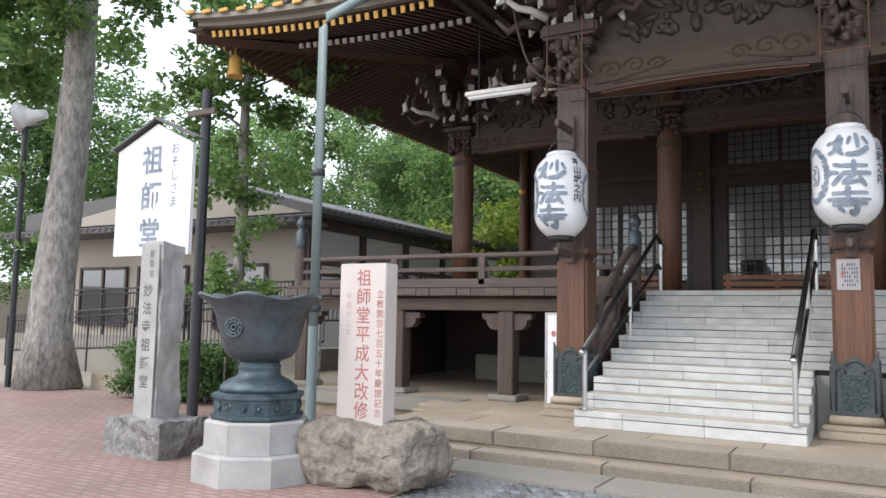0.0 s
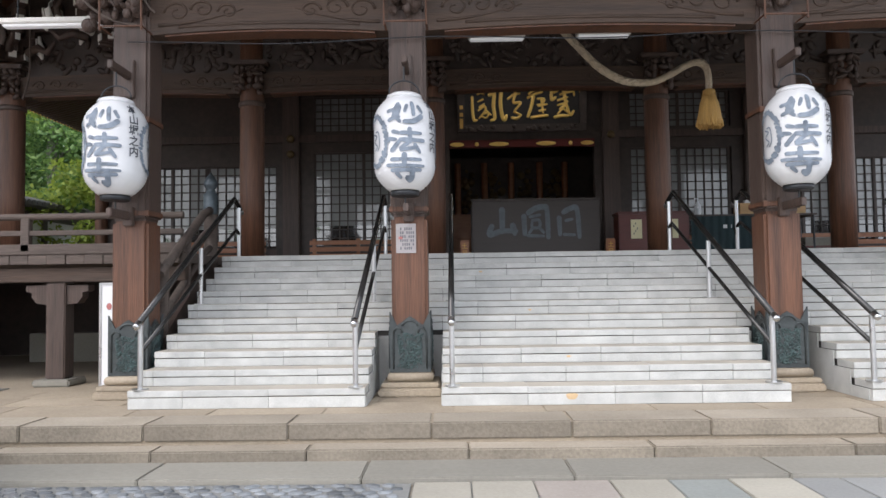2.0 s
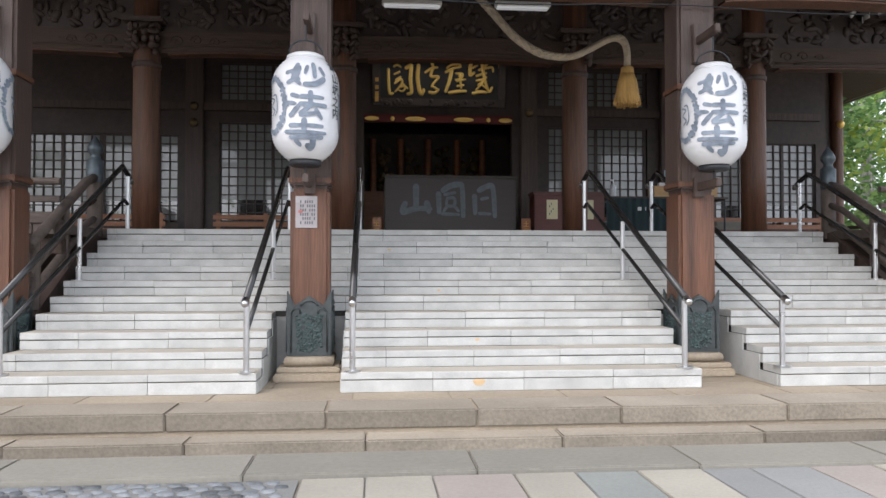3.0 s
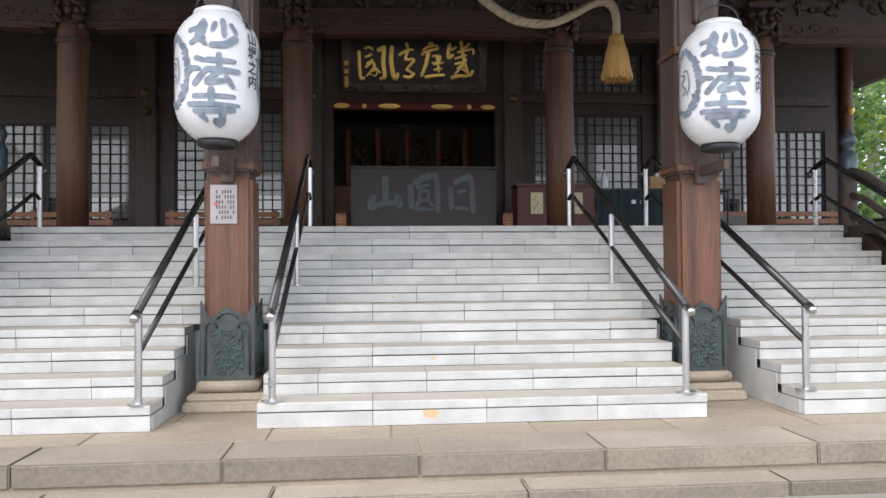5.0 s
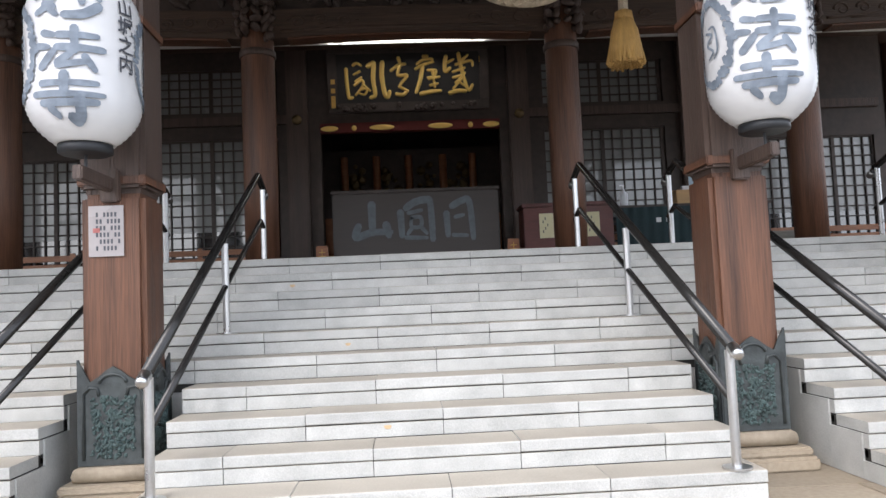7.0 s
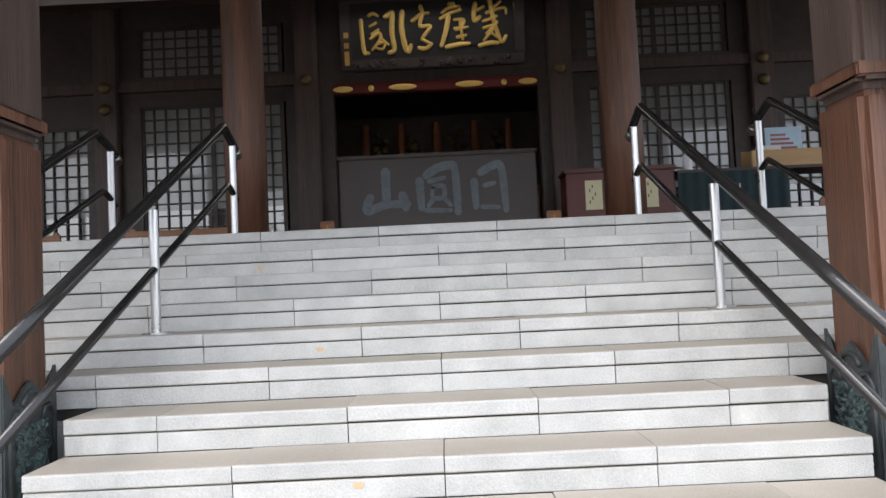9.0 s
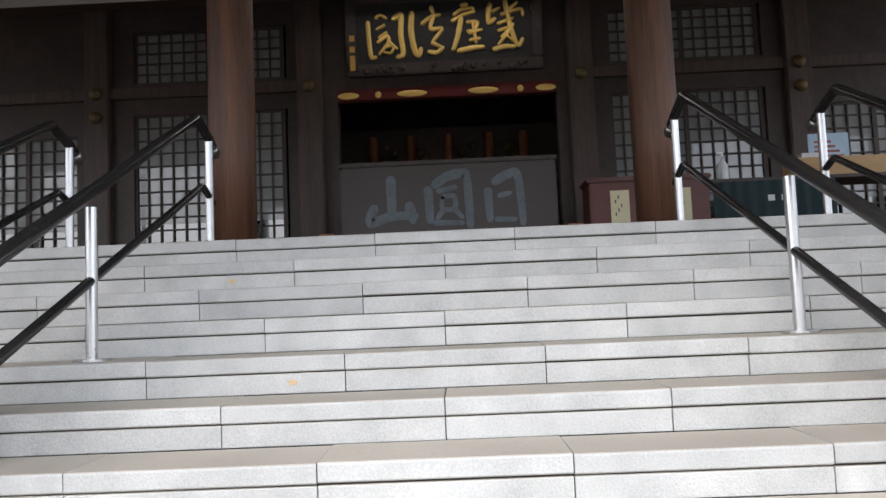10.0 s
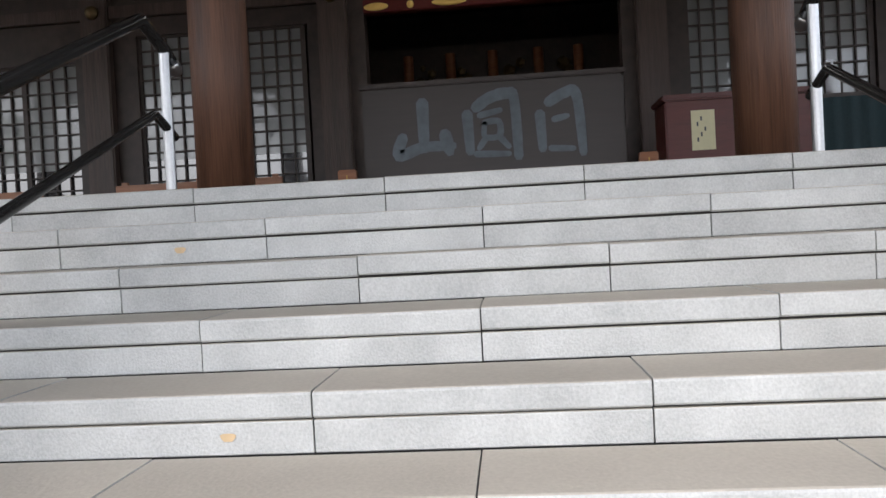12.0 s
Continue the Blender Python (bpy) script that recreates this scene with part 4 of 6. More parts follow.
for writing in (
    [(17, "-98,146 -98,80"), (16, "-128,98 -135,72 -100,82 -58,82"), (17, "-68,100 -62,74")],
    [(15, "-35,126 -33,72"), (16, "-23,133 -3,146 22,151 32,142 35,62"), (9, "-18,122 12,128"), (9, "-11,112 9,112 9,92 -11,92 -11,110"), (9, "-10,90 -20,76"), (9, "10,90 22,76"), (9, "-25,68 22,66")],
    [(14, "67,120 69,70"), (15, "79,134 102,146 119,142 125,62"), (9, "86,110 105,114"), (9, "80,70 112,68")],
):
    part("character", moved(brushed(writing, 1 / 145.7), pose(0.0, -0.004, 0.04)), faded, t, "faded blue-grey brush character")
bm = bm_new()
for s in (-1, 1):
    box(bm, s * 1.27 - 0.05, s * 1.27 + 0.05, -0.035, 0.02, 0.0, 0.1)
    box(bm, s * 1.1 - 0.12, s * 1.1 + 0.12, -0.035, 0.02, 0.02, 0.08)
part("corner_fitting", bm, GOLD, t, "gilt corner fitting")
for x, h in ((-1.42, 0.42), (1.46, 0.42)):
    t = thing("wooden_tablet", "small upright wooden tablet with dark characters", "tablet", "tablets beside the offering box", at=(x, 7.15, FLOOR))
    bm = bm_new()
    box(bm, -0.09, 0.09, -0.02, 0.05, 0, h, 0.01)
    part("board", bm, ORANGE_WOOD, t)
    part("writing", moved(column_of_text("土足", 0.12, 0.14, 0.002), pose(0, -0.024, 0.3)), YELLOW_PAINT, t)
for x in (2.0, 2.72):
    t = thing("omikuji_cabinet", "low maroon wooden cabinet with a cream notice", "cabinet", "maroon cabinets", at=(x, 7.3, FLOOR))
    bm = bm_new()
    box(bm, -0.34, 0.34, 0, 0.5, 0.12, 0.9, 0.015)
    part("body", bm, MAROON, t)
    bm = bm_new()
    box(bm, -0.37, 0.37, -0.03, 0.53, 0.9, 0.96, 0.015)
    part("top", bm, MAROON, t)
    for sx in (-0.3, 0.3):
        for sy in (0.04, 0.46):
            bm = bm_new()
            box(bm, sx - 0.03, sx + 0.03, sy - 0.03, sy + 0.03, 0, 0.12)
            part("leg", bm, MAROON, t)
    bm = bm_new()
    box(bm, -0.1, 0.12, -0.006, -0.001, 0.42, 0.8)
    part("notice", bm, CARD, t, "cream paper notice")
    bm = bm_new()
    for k in range(5):
        box(bm, -0.05 + 0.035 * (k % 3), -0.035 + 0.035 * (k % 3), -0.008, -0.0065, 0.5 + 0.05 * k, 0.54 + 0.05 * k)
    part("writing", bm, INK_DARK, t)
t = thing("draped_table", "long table with a dark green cloth", "table", at=(4.1, 7.3, FLOOR))
bm = bm_new()
box(bm, -1.0, 1.5, 0, 0.7, 0.84, 0.88, 0.005)
part("top", bm, WOOD_DARKER, t)
bm = bm_new()
fold = [(-1.0 + k * 0.02, -0.012 + 0.012 * math.sin(k * 0.8)) for k in range(72)]
prism(bm, fold + [(x, y + 0.012) for x, y in fold[::-1]], 0.02, 0.84)
for v in bm.verts:
    v.co = Vector((v.co.x, v.co.z, v.co.y))
part("cloth", bm, DARK_CLOTH, t, "hanging dark green cloth")
for sx in (-0.95, 1.45):
    for sy in (0.06, 0.64):
        bm = bm_new()
        rod(bm, (sx, sy, 0), (sx, sy, 0.84), 0.02, n=8)
        part("leg", bm, BLACK_METAL, t)
bm = bm_new()
box(bm, -0.45, -0.2, -0.012, -0.006, 0.6, 0.67)
part("label_card", bm, SIGN_WHITE, t)
t = thing("sanitizer_bottle", "clear white pump bottle standing on the table", "bottle", at=(3.3, 7.5, FLOOR + 0.88))
bm = bm_new()
lathe(bm, [(0.06, 0), (0.065, 0.02), (0.065, 0.2), (0.025, 0.25), (0.02, 0.28)], n=16)
part("body", bm, PLASTIC, t)
bm = bm_new()
rod(bm, (0, 0, 0.28), (0, 0, 0.34), 0.012, n=8)
box(bm, -0.06, 0.015, -0.012, 0.012, 0.33, 0.35)
part("pump", bm, PLASTIC, t)
t = thing("wooden_tray", "shallow light wooden box with leaflets on the table", "tray", at=(4.75, 7.5, FLOOR + 0.88))
bm = bm_new()
box(bm, -0.65, 0.65, -0.15, -0.12, 0, 0.22, 0.005)
box(bm, -0.65, 0.65, 0.2, 0.23, 0, 0.26, 0.005)
for x in (-0.65, -0.1, 0.62):
    box(bm, x, x + 0.03, -0.12, 0.2, 0, 0.22, 0.005)
box(bm, -0.65, 0.65, -0.12, 0.2, 0, 0.02)
part("tray", bm, material("pale_plywood", (0.5, 0.32, 0.15), 0.6, vary=0.15, grain=15, stretch=(0.5, 5, 5)), t)
bm = bm_new()
box(bm, -0.5, -0.2, 0.0, 0.1, 0.02, 0.3, 0.004)
part("leaflets", bm, SIGN_WHITE, t)
t = thing("stand_sign", "pale blue printed card in a stand", "sign", at=(4.75, 7.85, FLOOR + 0.88))
bm = bm_new()
box(bm, -0.25, 0.25, 0, 0.02, 0.2, 0.6)
part("card", bm, BLUE_SIGN, t)
bm = bm_new()
for k in range(4):
    box(bm, -0.18, 0.18 - 0.05 * k, -0.004, -0.001, 0.3 + 0.06 * k, 0.33 + 0.06 * k)
part("writing", bm, RED_INK, t)
bm = bm_new()
box(bm, -0.2, 0.2, -0.08, 0.1, 0, 0.02)
rod(bm, (0, 0.01, 0), (0, 0.01, 0.2), 0.015, n=8)
part("stand", bm, BLACK_METAL, t)
for s in (-1, 1):
    for x0, x1 in ((2.7, 4.9), (5.9, 8.9)):
        t = thing("slatted_barrier", "low orange-brown slatted wooden barrier", "barrier", "slatted barriers", at=(0, 9.3, FLOOR))
        a, b = sorted((s * x0, s * x1))
        for k in range(3):
            bm = bm_new()
            box(bm, a, b, 0, 0.04, 0.2 + k * 0.15, 0.3 + k * 0.15, 0.006)
            part("slat", bm, ORANGE_WOOD, t)
        for x in (a + 0.1, (a + b) / 2, b - 0.1):
            bm = bm_new()
            box(bm, x - 0.04, x + 0.04, 0.04, 0.1, 0, 0.64, 0.006)
            part("post", bm, ORANGE_WOOD, t)
t = thing("floor_cushions", "stack of pale folded cushions on a low bench", "cushions", at=(5.9, 7.6, FLOOR))
bm = bm_new()
box(bm, -0.5, 0.5, 0, 0.4, 0.2, 0.24, 0.01)
for x in (-0.45, 0.45):
    box(bm, x - 0.03, x + 0.03, 0.02, 0.38, 0, 0.2)
part("bench", bm, MAROON, t)
bm = bm_new()
for k in range(3):
    box(bm, -0.42, 0.42, 0.02, 0.38, 0.24 + k * 0.06, 0.298 + k * 0.06, 0.025)
part("cushion", bm, CONCRETE, t)


# ---- deck: rail, piers, stair cheeks ----
def giboshi(bm, x, y, z, r=0.1):
    """The onion-shaped bronze finial of a newel."""
    lathe(bm, [(r, z), (r * 1.08, z + 0.02), (r * 1.08, z + 0.3), (r * 0.7, z + 0.33), (r * 0.62, z + 0.38), (r * 1.0, z + 0.43), (r * 1.02, z + 0.48), (r * 0.7, z + 0.55), (r * 0.2, z + 0.61), (0.005, z + 0.64)], (x, y), 20)


def newel(x, y, z0, h):
    t = thing("newel_post", "round timber newel post with a bronze onion finial", "newel post", "newels of the veranda", at=(x, y, z0))
    bm = bm_new()
    rod(bm, (0, 0, 0), (0, 0, h), 0.1, n=20)
    part("shaft", bm, WOOD_GREY, t)
    bm = bm_new()
    giboshi(bm, 0, 0, h - 0.12)
    part("finial", bm, BRONZE, t, "dark bronze onion finial")


for s in (-1, 1):
    t = thing("veranda_rail", "weathered three-bar timber veranda rail", "railing", "veranda rails")
    xa, xb = s * 11.1, s * 5.25
    for z, r in ((0.52, 0.045), (0.3, 0.035), (0.1, 0.05)):
        bm = bm_new()
        if z > 0.5:
            rod(bm, (xa, 2.2, FLOOR + z), (xb, 2.2, FLOOR + z), r, n=12)
        else:
            box(bm, *sorted((xa, xb)), 2.2 - r, 2.2 + r, FLOOR + z - r, FLOOR + z + r, 0.008)
        part("bar", bm, WOOD_GREY, t)
        bm = bm_new()
        box(bm, xa - r, xa + r, 2.2, 16, FLOOR + z - r, FLOOR + z + r, 0.008)
        part("bar", bm, WOOD_GREY, t)
    for x in np.linspace(5.7, 10.7, 4):
        bm = bm_new()
        box(bm, s * x - 0.06, s * x + 0.06, 2.15, 2.25, FLOOR, FLOOR + 0.5, 0.01)
        part("post", bm, WOOD_GREY, t)
    for y in (4.2, 6.4, 8.6, 10.8):
        bm = bm_new()
        box(bm, xa - 0.05, xa + 0.05, y - 0.06, y + 0.06, FLOOR, FLOOR + 0.5, 0.01)
        part("post", bm, WOOD_GREY, t)
    newel(s * 11.1, 2.2, FLOOR, 0.85)
    newel(s * 5.25, 3.35, FLOOR - 0.1, 0.85)
    # deck edge: beam and board ends
    t = thing("deck_edge", "weathered deck edge with board ends over a beam", "deck edge", "edges of the deck")
    bm = bm_new()
    box(bm, *sorted((s * 11.15, s * 5.2)), 2.14, 2.3, FLOOR - 0.36, FLOOR - 0.17, 0.01)
    part("beam", bm, WOOD_H, t)
    bm = bm_new()
    box(bm, *sorted((s * 11.25, s * 5.18)), 2.02, 2.16, FLOOR, FLOOR + 0.05, 0.012)
    part("sill", bm, WOOD_GREY, t)
    bm = bm_new()
    box(bm, 0, 0.245, 2.03, 2.13, FLOOR - 0.125, FLOOR - 0.002, 0.006)
    me = mesh_of("board_end", bm, WOOD_GREY)
    x = 5.25
    while x < 11.1:
        piece("board_end", me, t, (s * x if s > 0 else -x - 0.25, random.uniform(-0.012, 0.012), random.uniform(-0.004, 0.0)))
        x += 0.25
    for x in (6.95, 8.95, 11.0):
        p = thing("deck_pier", "square timber deck pier with a carved bracket on a stone pad", "pier", "piers of the deck", at=(s * x, 2.3, PLAT))
        bm = bm_new()
        box(bm, -0.13, 0.13, -0.13, 0.13, 0.08, FLOOR - 0.36 - PLAT, 0.015)
        part("shaft", bm, WOOD, p)
        bm = bm_new()
        box(bm, -0.25, 0.25, -0.25, 0.25, -0.01, 0.08, 0.02)
        part("stone_pad", bm, CONCRETE, p)
        h = FLOOR - 0.36 - PLAT
        for q in (-1, 1):
            bm = bm_new()
            prism(bm, [(q * 0.12, h - 0.3), (q * 0.28, h - 0.28), (q * 0.34, h - 0.2), (q * 0.34, h - 0.14), (q * 0.42, h - 0.12), (q * 0.42, h - 0.04), (q * 0.12, h - 0.04)][::q], -0.09, 0.09)
            part("bracket", bm, WOOD, p)
    # stepped stair cheek with sloping rails
    t = thing("stair_balustrade", "sloping timber stair balustrade beside the stone steps", "balustrade", "stair balustrades")
    x = s * 5.24
    slope = RISE / TREAD
    bm = bm_new()
    rows = [(1.3, PLAT), (3.6, PLAT), (3.6, FLOOR - 0.02), (3.2, FLOOR - 0.02), (1.3, FOOT + RISE * 3.6)]
    prism(bm, [(y, z) for y, z in rows], -0.06, 0.06)
    moved(bm, Matrix.Translation((x, 0, 0)) @ pose(0, 0, 0, 0, 0, 90))
    part("string", bm, WOOD, t)
    for h, r in ((0.72, 0.06), (0.42, 0.045), (0.16, 0.05)):
        bm = bm_new()
        tube(bm, [(x, 1.35, FOOT + 1.35 * slope + RISE + h - 0.12), (x, 2.2, FOOT + 2.2 * slope + RISE + h - 0.06), (x, 3.0, FOOT + 3.0 * slope + RISE + h), (x, 3.3, FOOT + 3.3 * slope + RISE + h - 0.05)], r, 10)
        part("rail", bm, WOOD_GREY, t)
    for y in (1.5, 2.3):
        bm = bm_new()
        rod(bm, (x, y, FOOT + y * slope), (x, y, FOOT + y * slope + RISE + 0.66), 0.06, n=10)
        part("post", bm, WOOD_GREY, t)


# ---- main roof ----
def upturn(u):
    return 0.35 * max(0.0, 1 - u / 4.5) ** 2


EAVE_X, EAVE_Y, EAVE_Z = 12.6, 1.0, 6.3
roof = thing("temple_roof", "sweeping hall roof with copper edge and gilt-tipped rafters", "roof")
bm = bm_new()
ys, xs = np.linspace(EAVE_Y, 20, 30), np.linspace(-EAVE_X, EAVE_X, 61)
for s in (-1, 1):
    for a, b in zip(ys, ys[1:]):
        ra, rb = upturn(a - EAVE_Y), upturn(b - EAVE_Y)
        fa, fb = (max(0, 1 - (a - EAVE_Y) / 3.65) if a < COL_Y else 0), (max(0, 1 - (b - EAVE_Y) / 3.65) if b < COL_Y else 0)
        ia, ib = s * (9.0 + fa * 4.0), s * (9.0 + fb * 4.0)
        za, zb = 7.35 + (EAVE_Z + ra - 7.35) * fa, 7.35 + (EAVE_Z + rb - 7.35) * fb
        q = [(s * EAVE_X, a, EAVE_Z + ra + 0.12), (s * EAVE_X, b, EAVE_Z + rb + 0.12), (ib, b, zb + 0.14), (ia, a, za + 0.14)]
        lo = [bm.verts.new(v) for v in q]
        up = [bm.verts.new((x, y, z + 0.05)) for x, y, z in q]
        bm.faces.new(lo)
        bm.faces.new(up)
        for i in range(4):
            bm.faces.new((lo[i], lo[(i + 1) % 4], up[(i + 1) % 4], up[i]))
for a, b in zip(xs, xs[1:]):
    ra, rb = upturn(EAVE_X - abs(a)), upturn(EAVE_X - abs(b))
    fa, fb = min(1, max(0, (abs(a) - 9.0) / 4.1)), min(1, max(0, (abs(b) - 9.0) / 4.1))
    q = [(a, EAVE_Y, EAVE_Z + ra + 0.12), (b, EAVE_Y, EAVE_Z + rb + 0.12), (b, 4.7 - 3.69 * fb, 7.35 + (EAVE_Z + rb - 7.35) * fb + 0.14), (a, 4.7 - 3.69 * fa, 7.35 + (EAVE_Z + ra - 7.35) * fa + 0.14)]
    lo = [bm.verts.new(v) for v in q]
    up = [bm.verts.new((x, y, z + 0.05)) for x, y, z in q]
    bm.faces.new(lo)
    bm.faces.new(up)
    for i in range(4):
        bm.faces.new((lo[i], lo[(i + 1) % 4], up[(i + 1) % 4], up[i]))
box(bm, -9.1, 9.1, 4.6, 20, 7.5, 7.6)
part("soffit", bm, ROOF_WOOD, roof, "red-brown soffit boards")
bm = bm_new()
for s in (-1, 1):
    for a, b in zip(ys, ys[1:]):
        ra, rb = upturn(a - EAVE_Y), upturn(b - EAVE_Y)
        for k in range(2):
            x0, x1, z0, z1 = ((EAVE_X - 0.1, EAVE_X + 0.12, 0.14, 0.23), (EAVE_X - 0.1, EAVE_X + 0.28, 0.23, 0.34))[k]
            c = [(s * x0, z0), (s * x1, z0), (s * x1, z1), (s * x0, z1)]
            lo = [bm.verts.new((x, a, EAVE_Z + ra + z)) for x, z in c]
            up = [bm.verts.new((x, b, EAVE_Z + rb + z)) for x, z in c]
            for i in range(4):
                bm.faces.new((lo[i], lo[(i + 1) % 4], up[(i + 1) % 4], up[i]))
for a, b in zip(xs, xs[1:]):
    ra, rb = upturn(EAVE_X - abs(a)), upturn(EAVE_X - abs(b))
    for y0, y1, z0, z1 in ((EAVE_Y - 0.12, EAVE_Y + 0.1, 0.14, 0.23), (EAVE_Y - 0.28, EAVE_Y + 0.1, 0.23, 0.34)):
        c = [(y0, z0), (y1, z0), (y1, z1), (y0, z1)]
        lo = [bm.verts.new((a, y, EAVE_Z + ra + z)) for y, z in c]
        up = [bm.verts.new((b, y, EAVE_Z + rb + z)) for y, z in c]
        for i in range(4):
            bm.faces.new((lo[i], lo[(i + 1) % 4], up[(i + 1) % 4], up[i]))
part("eave_edge", bm, CONCRETE, roof, "grey-brown layered eave edge")
bm = bm_new()
grid = []
for j in range(13):
    v = j / 12
    y, z = EAVE_Y - 0.3 + v * 9.5, EAVE_Z + 0.36 + 5.5 * v ** 1.5
    ex = (EAVE_X + 0.3) - v * 9.0
    row = []
    for i in range(41):
        u = i / 40 * 2 - 1
        row.append(bm.verts.new((u * ex, y, z + upturn((1 - abs(u)) * EAVE_X) * (1 - v))))
    grid.append(row)
for p, q in zip(grid, grid[1:]):
    for i in range(40):
        bm.faces.new((p[i], p[i + 1], q[i + 1], q[i]))
for s, col in ((-1, 0), (1, 40)):
    side = []
    for j in range(13):
        v = j / 12
        side.append([bm.verts.new((grid[j][col].co.x, grid[j][col].co.y + (20 - grid[j][col].co.y) * w, grid[j][col].co.z - upturn(0) * (1 - v) * min(1, w * 3))) for w in (0.005, 0.2, 0.4, 1.0)])
    for p, q in zip(side, side[1:]):
        for i in range(3):
            bm.faces.new((p[i], p[i + 1], q[i + 1], q[i]))
part("copper_sheet", bm, COPPER_ROOF, roof, "verdigris copper roof sheets")
bm = bm_new()
box(bm, -7.7, 7.7, -2.0, 3.4, 6.75, 6.95)
part("porch_roof", bm, COPPER_ROOF, roof, "projecting porch roof")
# rafters, gilt tips, tile caps
bm = bm_new()
box(bm, 0, 4.0, -0.035, 0.035, -0.05, 0.05)
moved(bm, pose(-EAVE_X, 0, EAVE_Z + 0.03, 0, -14))
raft_side = mesh_of("rafter", bm, ROOF_WOOD)
bm = bm_new()
box(bm, -0.03, 0.0, -0.039, 0.039, -0.054, 0.054)
moved(bm, pose(-EAVE_X, 0, EAVE_Z + 0.03, 0, -14))
tip_side = mesh_of("rafter_tip", bm, YELLOW_PAINT)
y = EAVE_Y + 0.25
while y < 16:
    z = upturn(y - EAVE_Y)
    piece("rafter", raft_side, roof, (0, y, z))
    piece("rafter_tip", tip_side, roof, (0, y, z))
    y += 0.17
bm = bm_new()
box(bm, -0.035, 0.035, 0, 4.0, -0.05, 0.05)
moved(bm, pose(0, EAVE_Y, EAVE_Z + 0.03, 14))
raft_front = mesh_of("rafter", bm, ROOF_WOOD)
bm = bm_new()
box(bm, -0.039, 0.039, -0.03, 0.0, -0.054, 0.054)
moved(bm, pose(0, EAVE_Y, EAVE_Z + 0.03, 14))
tip_front = mesh_of("rafter_tip", bm, YELLOW_PAINT)
bm = bm_new()
box(bm, -0.04, 0.04, -0.02, 0.03, -0.045, 0.045)
moved(bm, pose(0, EAVE_Y + 1.2, EAVE_Z + 0.2, 10))
white_tip = mesh_of("lower_rafter_tip", bm, WHITE_TIP)
bm = bm_new()
box(bm, -0.04, 0.04, 0.03, 3.0, -0.045, 0.045)
moved(bm, pose(0, EAVE_Y + 1.2, EAVE_Z + 0.2, 10))
low_raft = mesh_of("lower_rafter", bm, ROOF_WOOD)
x = 7.7
while x < EAVE_X - 0.2:
    z = upturn(EAVE_X - x)
    for s in (-1, 1):
        piece("rafter", raft_front, roof, (s * x, 0, z))
        piece("rafter_tip", tip_front, roof, (s * x, 0, z))
        if x < 11.4:
            piece("lower_rafter_tip", white_tip, roof, (s * x, 0, z * 0.8))
            piece("lower_rafter", low_raft, roof, (s * x, 0, z * 0.8))
    x += 0.17
bm = bm_new()
rod(bm, (-EAVE_X - 0.05, EAVE_Y - 0.1, EAVE_Z + 0.3), (-9.45, 4.9, 6.9), 0.13, n=4)
part("hip_rafter", bm, ROOF_WOOD, roof)
bm = bm_new()
box(bm, -0.1, 0.1, -0.015, 0.03, -0.035, 0.035, 0.008)
cap = mesh_of("eave_tile_cap", bm, YELLOW_PAINT)
x = -EAVE_X
while x < -7:
    piece("eave_tile_cap", cap, roof, (x, EAVE_Y - 0.34, EAVE_Z + 0.33 + upturn(EAVE_X - abs(x))))
    x += 0.42
t = thing("wind_bell", "gilt bronze wind bell hanging under the roof corner", "bell", at=(-12.42, 1.66, 6.19))
bm = bm_new()
lathe(bm, [(0.24, -0.18), (0.2, -0.1), (0.17, 0.1), (0.16, 0.3), (0.1, 0.38), (0.03, 0.4)], n=20, wave=lambda i, a: (0, -0.05 * abs(math.cos(2 * a)) if i == 0 else 0))
part("body", moved(bm, Matrix.Diagonal((0.68, 0.68, 0.68, 1))), YELLOW_PAINT, t)
bm = bm_new()
rod(bm, (0, 0, 0.26), (0, 0, 0.46), 0.02, n=6)
part("hook", bm, YELLOW_PAINT, t)


